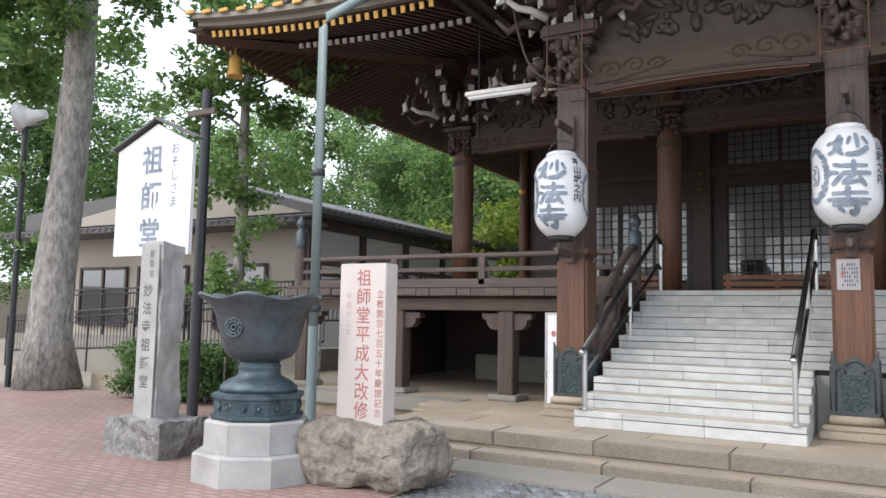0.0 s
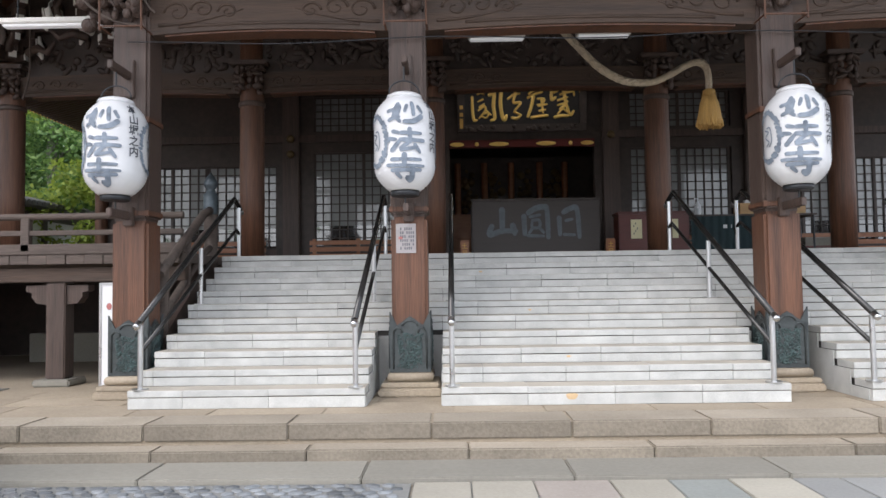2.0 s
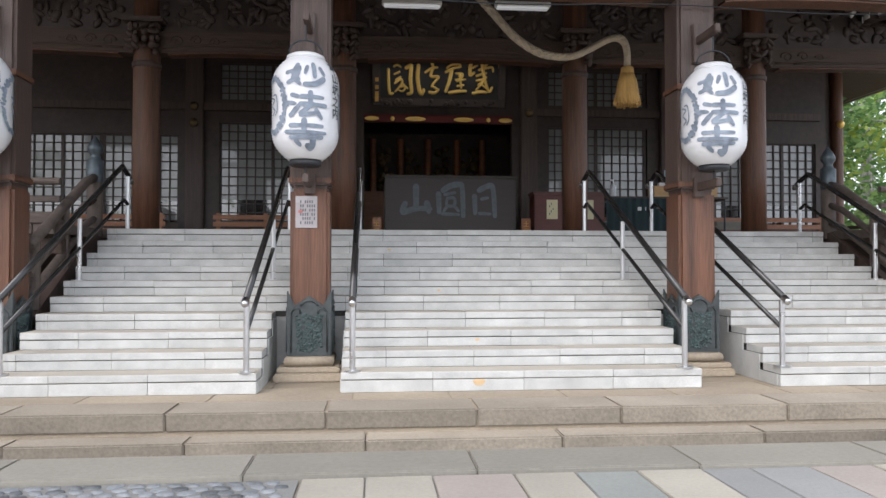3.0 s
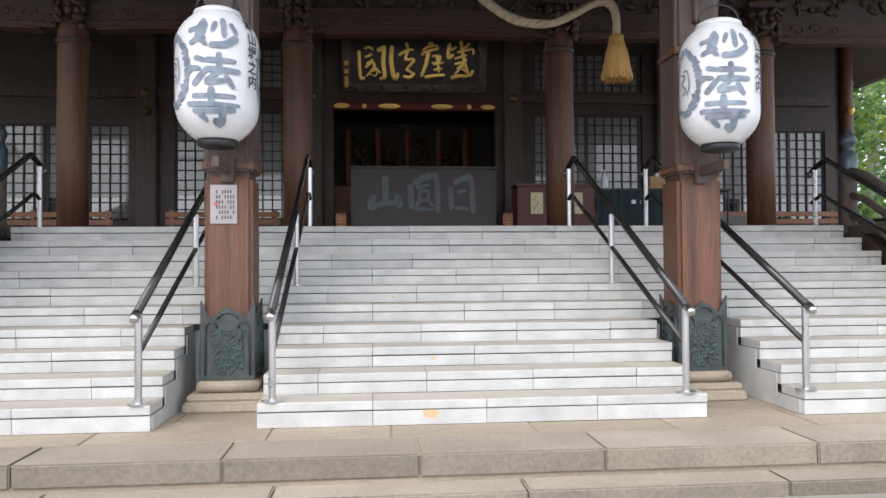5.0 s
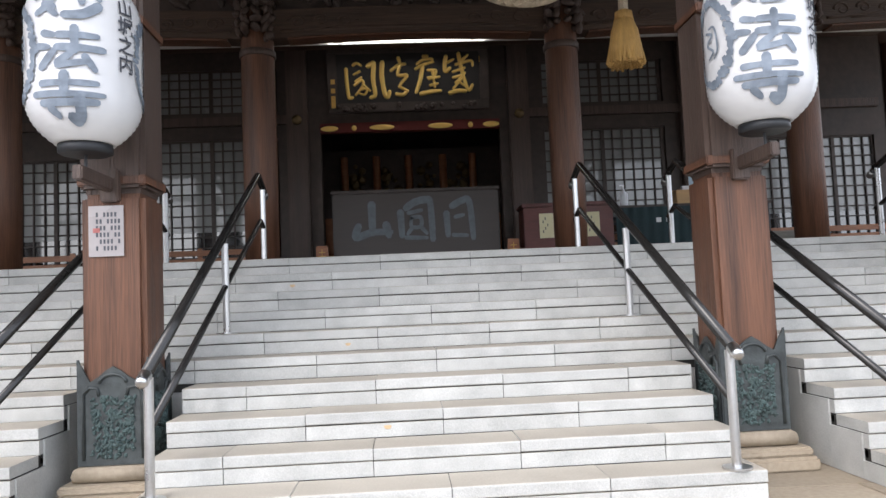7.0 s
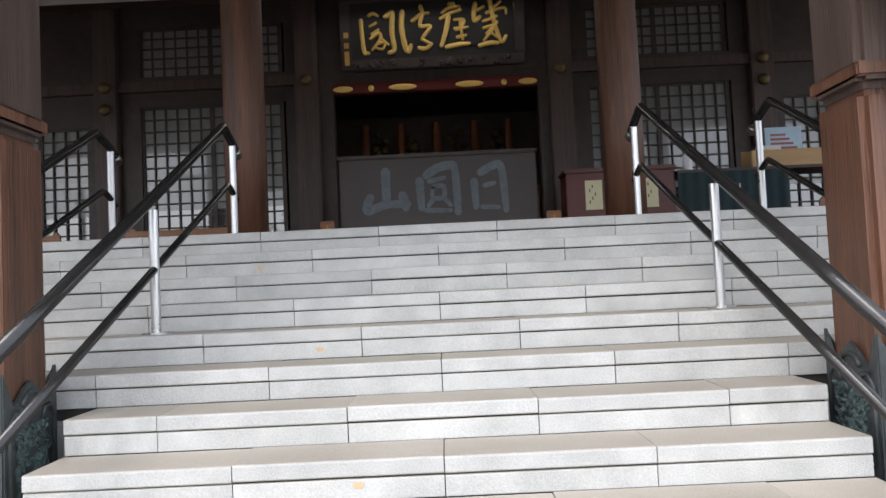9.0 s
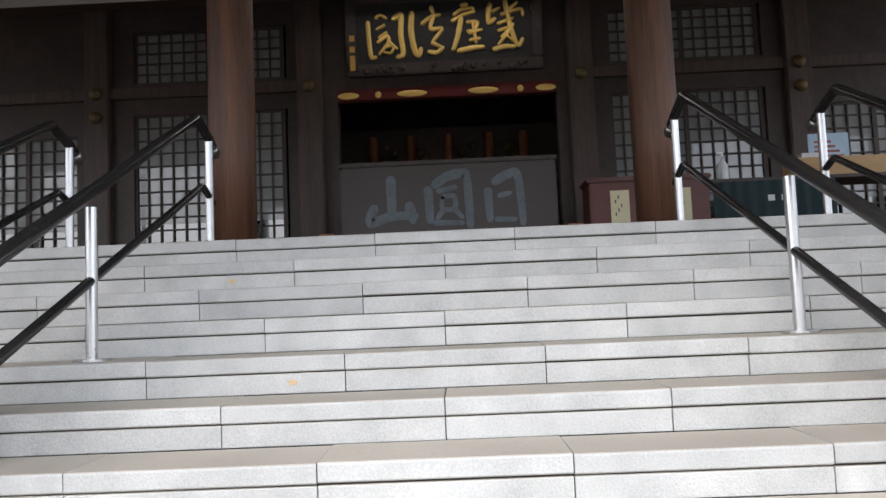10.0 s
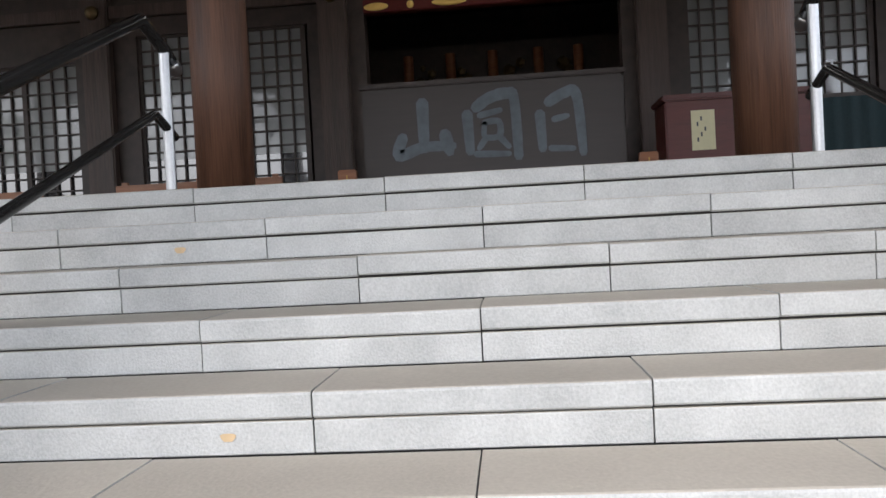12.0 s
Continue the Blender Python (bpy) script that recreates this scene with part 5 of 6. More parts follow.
# ---- bracket clusters with white-painted ends ----
def bracket_cluster(x, y, z, n, seed):
    t = thing("bracket_set", "tiered timber bracket set with white-painted ends", "brackets", "bracket sets", at=(x, y, z))
    rr = random.Random(seed)
    bm, tips = bm_new(), bm_new()
    for lv in range(n):
        zz, w = lv * 0.26, 0.35 + 0.2 * lv
        for ang in (0, 45, 90, -45):
            m = pose(0, 0, zz, 0, 0, ang)
            for v in (box(bm, -w, w, -0.06, 0.06, 0, 0.13),):
                bmesh.ops.transform(bm, matrix=m, verts=v)
            for sgn in (-1, 1):
                v = box(tips, sgn * w - 0.012, sgn * w + 0.012, -0.061, 0.061, 0.02, 0.135)
                bmesh.ops.transform(tips, matrix=m, verts=v)
                v = box(bm, sgn * (w - 0.1) - 0.09, sgn * (w - 0.1) + 0.09, -0.09, 0.09, 0.13, 0.25)
                bmesh.ops.transform(bm, matrix=m, verts=v)
    part("arm_stack", bm, WOOD, t)
    tagged(part("white_end_rows", tips, WHITE_TIP, t, "white-painted arm ends"), kind="stuff")
    for k in range(5):
        a = math.radians(200 + 35 * k)
        b = bm_new()
        tube(b, [(0.5 * math.cos(a), 0.5 * math.sin(a), 0.1), (0.75 * math.cos(a), 0.75 * math.sin(a), 0.16), (0.95 * math.cos(a), 0.95 * math.sin(a), 0.05 + 0.1 * (k % 2)), (1.12 * math.cos(a), 1.12 * math.sin(a), 0.22)], [0.06, 0.05, 0.045, 0.03] if k % 2 else [0.08, 0.07, 0.06, 0.03], 6)
        part("tail_nosing", b, WHITE_TIP if k == 1 else WOOD, t, "curved nosing")
    for k in range(7):
        a, q, dz = math.radians(185 + 28 * k), 0.62 + 0.32 * (k % 3), 0.12 + 0.26 * (k % 2)
        b = bm_new()
        px, py = q * math.cos(a), q * math.sin(a)
        tube(b, [(px, py, dz + 0.3), (px * 1.02, py * 1.02, dz + 0.2), (px * 1.06, py * 1.06, dz + 0.1), (px * 1.03, py * 1.03, dz), (px * 1.1, py * 1.1, dz - 0.1)], [0.03, 0.035, 0.05, 0.06, 0.02], 7)
        part("gourd_nosing", b, WHITE_TIP if k % 3 != 1 else WOOD_GREY, t, "pale gourd-shaped nosing")


for s in (-1, 1):
    bracket_cluster(s * 9.45, 5.2, 5.6, 4, 3)
    bracket_cluster(s * 5.4, POST_Y, 5.5, 4, 5)
    bracket_cluster(s * 7.3, 4.9, 5.75, 3, 8)
    bracket_cluster(s * 2.15, POST_Y, 5.5, 3, 6)

# loose cables by the outer porch post
for k, pts in enumerate(([(-6.3, 0.7, 6.4), (-6.15, 0.7, 5.6), (-5.95, 0.72, 5.0), (-5.6, 0.76, 4.72), (-5.3, 0.8, 4.66)], [(-5.35, 0.75, 6.4), (-5.3, 0.72, 5.6), (-5.22, 0.74, 5.0), (-5.1, 0.8, 4.8)], [(-8.9, 4.9, 6.6), (-8.9, 4.95, 5.4), (-9.1, 5.1, 4.9)])):
    bm = bm_new()
    sm = []
    for a, b, c, d in zip([pts[0]] + pts, pts, pts[1:], pts[2:] + [pts[-1]]):
        a, b, c, d = Vector(a), Vector(b), Vector(c), Vector(d)
        for q in range(6):
            u = q / 6
            sm.append(0.5 * (2 * b + (c - a) * u + (2 * a - 5 * b + 4 * c - d) * u * u + (3 * b - a - 3 * c + d) * u ** 3))
    sm.append(Vector(pts[-1]))
    tube(bm, sm, 0.016, 6)
    solid("loose_cable", bm, WOOD_GREY, "grey cable looping down beside the timber brackets", "cable", "loose cables")

# ---- drainpipe, lamp pole ----
t = thing("drainpipe", "tall grey-green drainpipe rising to the eave", "pipe", at=(-9.05, 0.1, 0))
bm = bm_new()
tube(bm, [(0, 0, 1.4), (0, 0, 5.85), (0.04, 0.05, 6.05), (0.5, 0.5, 6.5)], 0.07, 14)
rod(bm, (0, 0, 0.05), (0, 0, 1.4), 0.075, n=14)
part("pipe", bm, GREEN_PIPE, t)
bm = bm_new()
for z in (1.6, 3.6):
    lathe(bm, [(0.07, z), (0.1, z + 0.01), (0.1, z + 0.1), (0.07, z + 0.11)], n=14)
part("collar", bm, PATINA, t)

# ---- incense urn on its pedestal ----
UX, UY = -7.14, -3.05
t = thing("urn_pedestal", "two-tiered octagonal grey granite pedestal", "pedestal", at=(UX, UY, 0))
SLIM = Matrix.Diagonal((0.83, 0.83, 1, 1))
for nm, r0, z0, z1 in (("lower_tier", 0.72, 0.0, 0.27), ("upper_tier", 0.6, 0.272, 0.56)):
    bm = bm_new()
    lathe(bm, [(r0, z0), (r0, z1 - 0.02), (r0 - 0.02, z1)], n=8)
    for f in bm.faces:
        f.smooth = False
    moved(bm, SLIM @ pose(0, 0, 0, 0, 0, 22.5 - 12))
    part(nm, bm, GRANITE, t)
t = thing("incense_urn", "large dark bronze lotus-shaped urn with a wavy rim", "urn", at=(UX, UY, 0.562))
bm = bm_new()
lathe(bm, [(0.52, 0), (0.54, 0.02), (0.54, 0.05), (0.5, 0.06), (0.5, 0.19), (0.54, 0.2), (0.54, 0.235), (0.5, 0.25)], n=8)
for f in bm.faces:
    f.smooth = False
moved(bm, SLIM @ pose(0, 0, 0, 0, 0, 10.5))
part("base", bm, URN_PATINA, t, "octagonal bronze base with cusped panels")
bm = bm_new()
for k in range(8):
    a = math.radians(45 * k + 10.5)
    b0 = len(bm.verts)
    tube(bm, [(u * 0.15, 0, 0.125 + w) for u, w in ((-1, 0), (-0.9, 0.045), (0, 0.05), (0.9, 0.045), (1, 0), (0.9, -0.04), (0, -0.045), (-0.9, -0.04), (-1, 0))], 0.008, 5)
    for j in range(5):
        bmesh.ops.create_icosphere(bm, subdivisions=1, radius=0.03, matrix=pose(-0.1 + 0.05 * j, 0, 0.115 + 0.02 * (j % 2)))
    bm.verts.ensure_lookup_table()
    m = Matrix.Rotation(a, 4, "Z") @ Matrix.Translation((0, -0.464, 0))
    bmesh.ops.transform(bm, matrix=m, verts=bm.verts[b0:])
part("panel_relief", moved(bm, SLIM), URN_PATINA, t)
bm = bm_new()
lathe(bm, [(0.44, 0.25), (0.43, 0.3), (0.34, 0.36), (0.25, 0.4), (0.235, 0.46), (0.25, 0.49), (0.23, 0.51), (0.24, 0.54)], n=32, wave=lambda i, a: (0.015 * abs(math.sin(8 * a)) if i in (1, 2) else 0, 0))
part("lotus_foot", moved(bm, SLIM), URN_PATINA, t, "lotus-petal foot")
bm = bm_new()
prof = [(0.25, 0.54), (0.36, 0.58), (0.43, 0.66), (0.47, 0.8), (0.51, 0.95), (0.58, 1.07), (0.69, 1.13), (0.71, 1.15), (0.68, 1.16), (0.55, 1.1), (0.46, 0.98), (0.4, 0.8), (0.3, 0.7)]
lathe(bm, prof, n=96, wave=lambda i, a: ((0.035 * math.cos(6 * a) * max(0, (i - 3) / 4) if i < 9 else 0.02 * math.cos(6 * a)), (0.03 * math.cos(6 * a) * max(0, (min(i, 8) - 4) / 4))))
part("bowl", moved(bm, SLIM), BRONZE, t)
bm = bm_new()
for rr in (0.085, 0.055, 0.025):
    tube(bm, [(rr * math.cos(a), 0, rr * math.sin(a)) for a in np.linspace(0, 2 * math.pi, 20)], 0.011, 5)
for k in range(10):
    bmesh.ops.create_icosphere(bm, subdivisions=1, radius=0.014, matrix=pose(0.07 * math.cos(k * 0.63), 0, 0.07 * math.sin(k * 0.63)))
moved(bm, Matrix.Rotation(math.radians(14), 4, "Z") @ Matrix.Translation((-0.06, -0.41, 0.86)))
part("crest", bm, BRONZE, t, "cast wreath crest")


def rough_block(x0, x1, y0, y1, z0, z1, seed, amount, cuts=10, round_=0.0):
    bm = bm_new()
    bmesh.ops.create_cube(bm, size=1)
    bmesh.ops.subdivide_edges(bm, edges=bm.edges[:], cuts=cuts, use_grid_fill=True)
    for v in bm.verts:
        c = v.co.copy()
        if round_:
            k = 0.5 / max(1e-6, (abs(2 * c.x) ** 3.2 + abs(2 * c.y) ** 3.2 + abs(2 * c.z) ** 3.2) ** (1 / 3.2)) * 2
            c = c * (1 - round_) + c * k * round_
        p = Vector(((x0 + x1) / 2 + c.x * (x1 - x0), (y0 + y1) / 2 + c.y * (y1 - y0), (z0 + z1) / 2 + c.z * (z1 - z0)))
        d = noise.noise_vector(p * 3 + Vector((seed, 0, 0))) * amount + noise.noise_vector(p * 9 + Vector((0, seed, 0))) * amount * 0.45 + noise.cell_vector(p * 5.5 + Vector((seed, seed, 0))) * amount * 0.22
        if c.z < -0.49:
            d.z = 0
        v.co = p + d
    return bm


# ---- red-lettered stele on its boulder ----
bm = rough_block(-6.86, -5.42, -3.05, -2.15, -0.04, 0.57, 3, 0.075, 34, 0.6)
solid("boulder_base", bm, ROUGH_ROCK, "rough brown and grey boulder carrying the stele", "boulder")
t = thing("memorial_stele", "pale pink granite stele with red carved characters", "stele", at=(-6.17, -2.62, 0.48))
bm = bm_new()
box(bm, -0.285, 0.25, -0.1, 0.1, 0, 1.57, 0.008)
part("slab", bm, PINK_STONE, t)
part("main_text", moved(column_of_text("祖師堂平成大改修", 0.17, 0.178, 0.001), pose(0.0, -0.102, 1.42)), RED_INK, t, "large red carved characters")
part("side_text", moved(column_of_text("立教開宗七百五十年慶讃記念", 0.085, 0.092, 0.0), pose(0.19, -0.102, 1.27)), RED_INK, t, "small red carved characters")
part("faint_text", moved(column_of_text("平成十二年", 0.07, 0.085, 0.0), pose(-0.17, -0.102, 1.25)), PALE_INK, t, "faint carved characters")

# ---- rough pillar ----
t = thing("stone_pillar", "tall rough-split granite name pillar", "pillar", at=(-8.94, -2.72, 0.36))
bm = rough_block(-0.165, 0.15, -0.16, 0.16, 0, 1.96, 7, 0.034, 22)
part("shaft", bm, GRANITE, t)
bm = bm_new()
box(bm, -0.165, 0.13, -0.185, -0.17, 0.02, 1.95, 0.004)
part("dressed_face", bm, GRANITE, t, "smooth dressed front")
part("text", moved(column_of_text("妙法寺祖師堂", 0.15, 0.2, 0.003), pose(-0.02, -0.187, 1.42)), CARVED, t, "carved grey characters")
part("small_text", moved(column_of_text("都重宝", 0.09, 0.11, 0.0), pose(0.02, -0.187, 1.83)), CARVED, t)
bm = rough_block(-9.42, -8.5, -3.05, -2.35, -0.03, 0.38, 9, 0.06, 22)
solid("pillar_base", bm, BASE_ROCK, "rough-hewn granite block under the pillar", "plinth")

# ---- white gabled sign ----
t = thing("gabled_sign", "white gabled sign board with grey characters on a post", "sign board", at=(-9.71, -2.29, 0))
bm = bm_new()
prism(bm, [(-0.69, 2.25), (0.66, 2.25), (0.66, 3.6), (0.02, 3.9), (-0.69, 3.6)], 0, 0.05)
part("board", bm, SIGN_WHITE, t)
bm = bm_new()
for s in (-1, 1):
    v = box(bm, 0, 0.82, -0.06, 0.11, 0, 0.025)
    bmesh.ops.transform(bm, matrix=Matrix.Translation((0.0, 0, 3.96)) @ (pose(0, 0, 0, 0, 23) if s > 0 else pose(0, 0, 0, 0, 157)), verts=v)
part("gable_roof", bm, ROOF_TILE, t)
bm = bm_new()
rod(bm, (0.0, 0.1, 0), (0.0, 0.1, 3.4), 0.05, n=12)
part("post", bm, GREEN_PIPE, t)
part("main_text", moved(column_of_text("祖師堂", 0.38, 0.46, 0.008), pose(-0.04, -0.004, 3.42)), INK, t, "large grey characters")
part("kana_text", moved(column_of_text("おそしさま", 0.15, 0.165, 0.0), pose(0.36, -0.004, 3.55)), INK, t, "small grey characters")

# ---- utility pole, dark pole with a dome floodlight ----
t = thing("utility_pole", "slim black pole with a short wooden crossarm", "pole", at=(-11.0, -0.3, 0))
bm = bm_new()
rod(bm, (0, 0, 0), (0, 0, 5.05), 0.085, 0.075, 14)
part("shaft", bm, BLACK_METAL, t)
bm = bm_new()
box(bm, -0.3, 0.3, -0.12, -0.08, 4.62, 4.72, 0.01)
part("crossarm", bm, WOOD_GREY, t)
t = thing("lamp_pole", "thin dark pole with a pale dome floodlight", "pole", at=(-17.3, 0.65, 0))
bm = bm_new()
rod(bm, (0, 0, 0), (0, 0, 5.35), 0.06, n=12)
rod(bm, (-0.5, 0, 5.35), (0.6, 0, 5.35), 0.03, n=8)
part("pole", bm, BLACK_METAL, t)
bm = bm_new()
lathe(bm, [(0.1, 0), (0.12, 0.2), (0.2, 0.4), (0.34, 0.55), (0.3, 0.52), (0.08, 0.2)], n=20)
moved(bm, pose(0.35, 0.2, 5.65, 100, 0, -60))
part("horn", bm, SIGN_WHITE, t, "pale grey dome of the floodlight")

# ---- white notice boards under the deck edge ----
for x, y, z0, z1, w in ((-5.72, 1.0, PLAT, 1.62, 0.2), (-11.4, 3.0, 0.9, 1.6, 0.45)):
    t = thing("notice_board", "white notice board in a pale frame", "notice board", "notice boards", at=(x, y, 0), rz=-20)
    bm = bm_new()
    box(bm, -w / 2, w / 2, 0, 0.02, z0 + 0.12, z1)
    part("sheet", bm, SIGN_WHITE, t)
    bm = bm_new()
    for q in (-w / 2, w / 2):
        box(bm, q - 0.02, q + 0.02, -0.01, 0.04, PLAT, z1 + 0.03, 0.004)
    box(bm, -w / 2, w / 2, -0.008, 0.03, z1, z1 + 0.03)
    part("frame", bm, STEEL, t)
    bm = bm_new()
    lathe(bm, [(w * 0.16, -0.002), (w * 0.2, 0.0), (w * 0.16, 0.002)], n=18)
    moved(bm, pose(0.03, -0.004, z1 - 0.25, 90))
    part("red_mark", bm, RED_INK, t)

# ---- neighbouring building, ramp fence, hedge ----
t = thing("neighbour_building", "low white and beige hall with dark timbers and a tiled roof", "building")
bm = bm_new()
box(bm, -27, -15.8, 8, 30, 0, 4.3)
part("wall", bm, BEIGE_WALL, t)
bm = bm_new()
box(bm, -15.8, -15.75, 8.1, 30, 0.2, 4.3)
part("plaster_side", bm, WHITE_WALL, t, "white plastered side wall")
for y in (8.1, 10.6, 13.1, 15.6, 18.1, 20.6, 23.1, 25.6):
    bm = bm_new()
    box(bm, -15.75, -15.66, y - 0.13, y + 0.13, 0.2, 4.3)
    part("timber_post", bm, WOOD_DARKER, t)
bm = bm_new()
box(bm, -15.75, -15.6, 8, 30, 4.02, 4.34)
box(bm, -27, -15.6, 7.85, 8, 4.02, 4.34)
part("wall_plate", bm, WOOD_DARKER, t)
bm = bm_new()
prism(bm, [(-28, 4.34), (-14.9, 4.34), (-14.9, 4.48), (-19.2, 5.65), (-28, 4.9)], 7.4, 30.5)
part("roof", bm, ROOF_TILE, t, "grey tiled roof")
bm = bm_new()
for y in np.arange(7.5, 30.4, 0.3):
    tube(bm, [(-14.86, y, 4.43), (-16.0, y, 4.75)], 0.07, 8)
part("eave_tiles", bm, ROOF_TILE, t, "rounded eave tiles")
bm = bm_new()
prism(bm, [(-26.8, 4.36), (-15.4, 4.36), (-19.2, 5.45)], 7.33, 7.39)
part("gable", bm, BEIGE_WALL, t)
bm = bm_new()
box(bm, -28, -15.0, 6.6, 7.9, 4.0, 4.1)
for x in np.arange(-28, -15, 0.3):
    tube(bm, [(x, 6.55, 4.1), (x, 7.9, 4.34)], 0.07, 8)
part("pent_roof", bm, ROOF_TILE, t, "tiled pent roof")
for x0, x1 in ((-25.5, -23.2), (-22.6, -20.4), (-19.2, -17.2)):
    bm = bm_new()
    box(bm, x0, x1, 7.94, 7.99, 1.2, 3.0)
    w = part("window", bm, DARK_GLASS, t)
    bm = bm_new()
    for q in (x0, (x0 + x1) / 2, x1):
        box(bm, q - 0.05, q + 0.05, 7.9, 7.96, 1.15, 3.05)
    for z in (1.15, 3.0):
        box(bm, x0, x1, 7.9, 7.96, z - 0.05, z + 0.05)
    part("window_frame", bm, WOOD_DARKER, w)


def fence(name, a, b, h, label):
    t = thing(name, label, "fence", "black fences")
    a, b = Vector(a), Vector(b)
    n = int((b - a).length / 0.13)
    bm = bm_new()
    for k in range(n + 1):
        p = a.lerp(b, k / n)
        rod(bm, p + Vector((0, 0, 0.1)), p + Vector((0, 0, h - 0.03)), 0.011, n=5)
    tagged(part("bar_row", bm, BLACK_METAL, t), kind="stuff")
    for z in (0.1, h - 0.15, h):
        bm = bm_new()
        tube(bm, [a + Vector((0, 0, z)), b + Vector((0, 0, z))], 0.025, 8)
        part("rail", bm, BLACK_METAL, t)
    for k in range(0, n + 1, 14):
        p = a.lerp(b, k / n)
        bm = bm_new()
        rod(bm, p - Vector((0, 0, 0.6)), p + Vector((0, 0, h)), 0.03, n=8)
        part("post", bm, BLACK_METAL, t)


bm = bm_new()
v = box(bm, -24, -13, 4.6, 6.4, -0.2, 0.0)
for w in bm.verts:
    if w.co.z > -0.1:
        w.co.z = 0.9 - (w.co.x + 24) / 11 * 0.1
solid("floor_ramp", bm, CONCRETE, "pale concrete ramp before the neighbouring hall", "ramp", kind="structure")
fence("ramp_fence", (-24, 4.6, 0.3), (-12.4, 4.6, 0.9), 1.1, "black metal ramp fence with upright bars")
fence("ramp_fence", (-24, 6.4, 1.1), (-11.6, 6.4, 1.4), 1.1, "black metal fence at the back of the ramp")
fence("yard_fence", (-13.6, 9.0, 1.8), (-13.6, 24, 2.0), 1.0, "black metal fence behind the deck")


bm = bm_new()
box(bm, -70, -29, 21, 21.4, 0, 3.2)
box(bm, -46, -45.6, -60, 21, 0, 3.2)
solid("wall_boundary", bm, BEIGE_WALL, "plain rendered boundary wall of the precinct", "wall", kind="structure")


# ---- trees ----
def leaf_cloud(name, clumps, per, size, mat, parent, seed, flat=0.6, label=""):
    """Many small bent leaves gathered in clumps (centre, radius)."""
    g = np.random.default_rng(seed)
    vs, fs = [], []
    for c, r in clumps:
        n = int(per * r * r)
        d = g.normal(size=(n, 3))
        d /= np.linalg.norm(d, axis=1)[:, None]
        p = np.array(c) + d * (r * g.random((n, 1)) ** 0.45) * np.array([1, 1, 0.75])
        a = g.normal(size=(n, 3)); a[:, 2] *= flat
        a /= np.linalg.norm(a, axis=1)[:, None]
        b = np.cross(a, g.normal(size=(n, 3)))
        b /= np.linalg.norm(b, axis=1)[:, None]
        s = size * g.uniform(0.6, 1.3, (n, 1))
        base = len(vs)
        quad = np.stack([p, p + a * s * 0.5 + b * s * 0.28, p + a * s, p + a * s * 0.5 - b * s * 0.28], 1).reshape(-1, 3)
        vs.extend(map(tuple, quad))
        fs.extend((base + 4 * i, base + 4 * i + 1, base + 4 * i + 2, base + 4 * i + 3) for i in range(n))
    me = bpy.data.meshes.new(name)
    me.from_pydata(vs, [], fs)
    me.materials.append(mat)
    ob = new(name, me)
    ob.parent = parent
    return tagged(ob, label)


def tree(x, y, h, r, crown, mat, seed, label, trunk_top=None, lean=(0, 0), per=55, leaf=0.2, z0=0.0, limbs=7):
    t = thing("tree", label, "tree", "trees of the precinct", at=(x, y, z0))
    g = random.Random(seed)
    bm = bm_new()
    pts, rad = [], []
    top = trunk_top or h * 0.8
    for i in range(11):
        u = i / 10
        pts.append((lean[0] * u + 0.12 * r * math.sin(i * 1.7 + seed), lean[1] * u + 0.12 * r * math.cos(i * 1.3), top * u))
        rad.append(r * (1.0 - 0.42 * u) * (1 + 0.55 * math.exp(-u * 22)))
    tube(bm, pts, rad, 18)
    for v in bm.verts:
        d = noise.noise(Vector(v.co) * 2.2 + Vector((seed, 0, 0))) * 0.13 * r
        v.co += Vector((v.co.x - pts[0][0], v.co.y, 0)).normalized() * d
    part("trunk", bm, BARK, t)
    for k in range(limbs):
        u = g.uniform(0.72, 0.98)
        a = g.uniform(0, 6.28)
        b0 = Vector((lean[0] * u, lean[1] * u, top * u))
        ln = g.uniform(0.5, 1.0) * h * 0.28
        bm = bm_new()
        tube(bm, [b0, b0 + Vector((math.cos(a) * ln * 0.5, math.sin(a) * ln * 0.5, ln * 0.3)), b0 + Vector((math.cos(a) * ln, math.sin(a) * ln, ln * 0.45))], [r * 0.28, r * 0.18, r * 0.05], 7)
        part("limb", bm, BARK, t)
    cl = []
    for c, cr, n in crown:
        for k in range(n):
            d = Vector((g.gauss(0, 1), g.gauss(0, 1), g.gauss(0, 0.8)))
            cl.append(((c[0] + d.x * cr * 0.5, c[1] + d.y * cr * 0.5, c[2] + d.z * cr * 0.42), cr * g.uniform(0.15, 0.3)))
    leaf_cloud("crown", cl, per, leaf, mat, t, seed)
    return t


tree(-16.6, 1.0, 14, 0.43, [((0.2, 0, 9.8), 3.0, 26), ((-3.0, 0.5, 7.6), 2.4, 34), ((-2.0, -0.8, 8.6), 2.0, 28), ((1.8, -0.8, 8.8), 1.7, 22), ((3.2, 0.5, 8.6), 1.6, 16), ((2.6, 1.5, 7.8), 2.0, 10), ((-1.0, -0.6, 6.6), 1.1, 6), ((-0.6, -0.3, 4.6), 0.7, 4), ((-0.5, -0.3, 3.0), 0.6, 4)], LEAF, 3, "tall old tree with grey bark and fresh sprouts", trunk_top=11, lean=(0.25, 0.3), per=760, leaf=0.19, limbs=6)
tree(-13.5, 3.1, 9, 0.14, [((0, 0, 6.2), 1.7, 34), ((0, 0, 4.3), 1.2, 18), ((0.0, 0, 2.3), 0.95, 22), ((0, 0, 7.9), 1.7, 20)], LEAF, 5, "slim tree with feathery sprouts along its trunk", trunk_top=7.5, per=800, leaf=0.15, limbs=6)
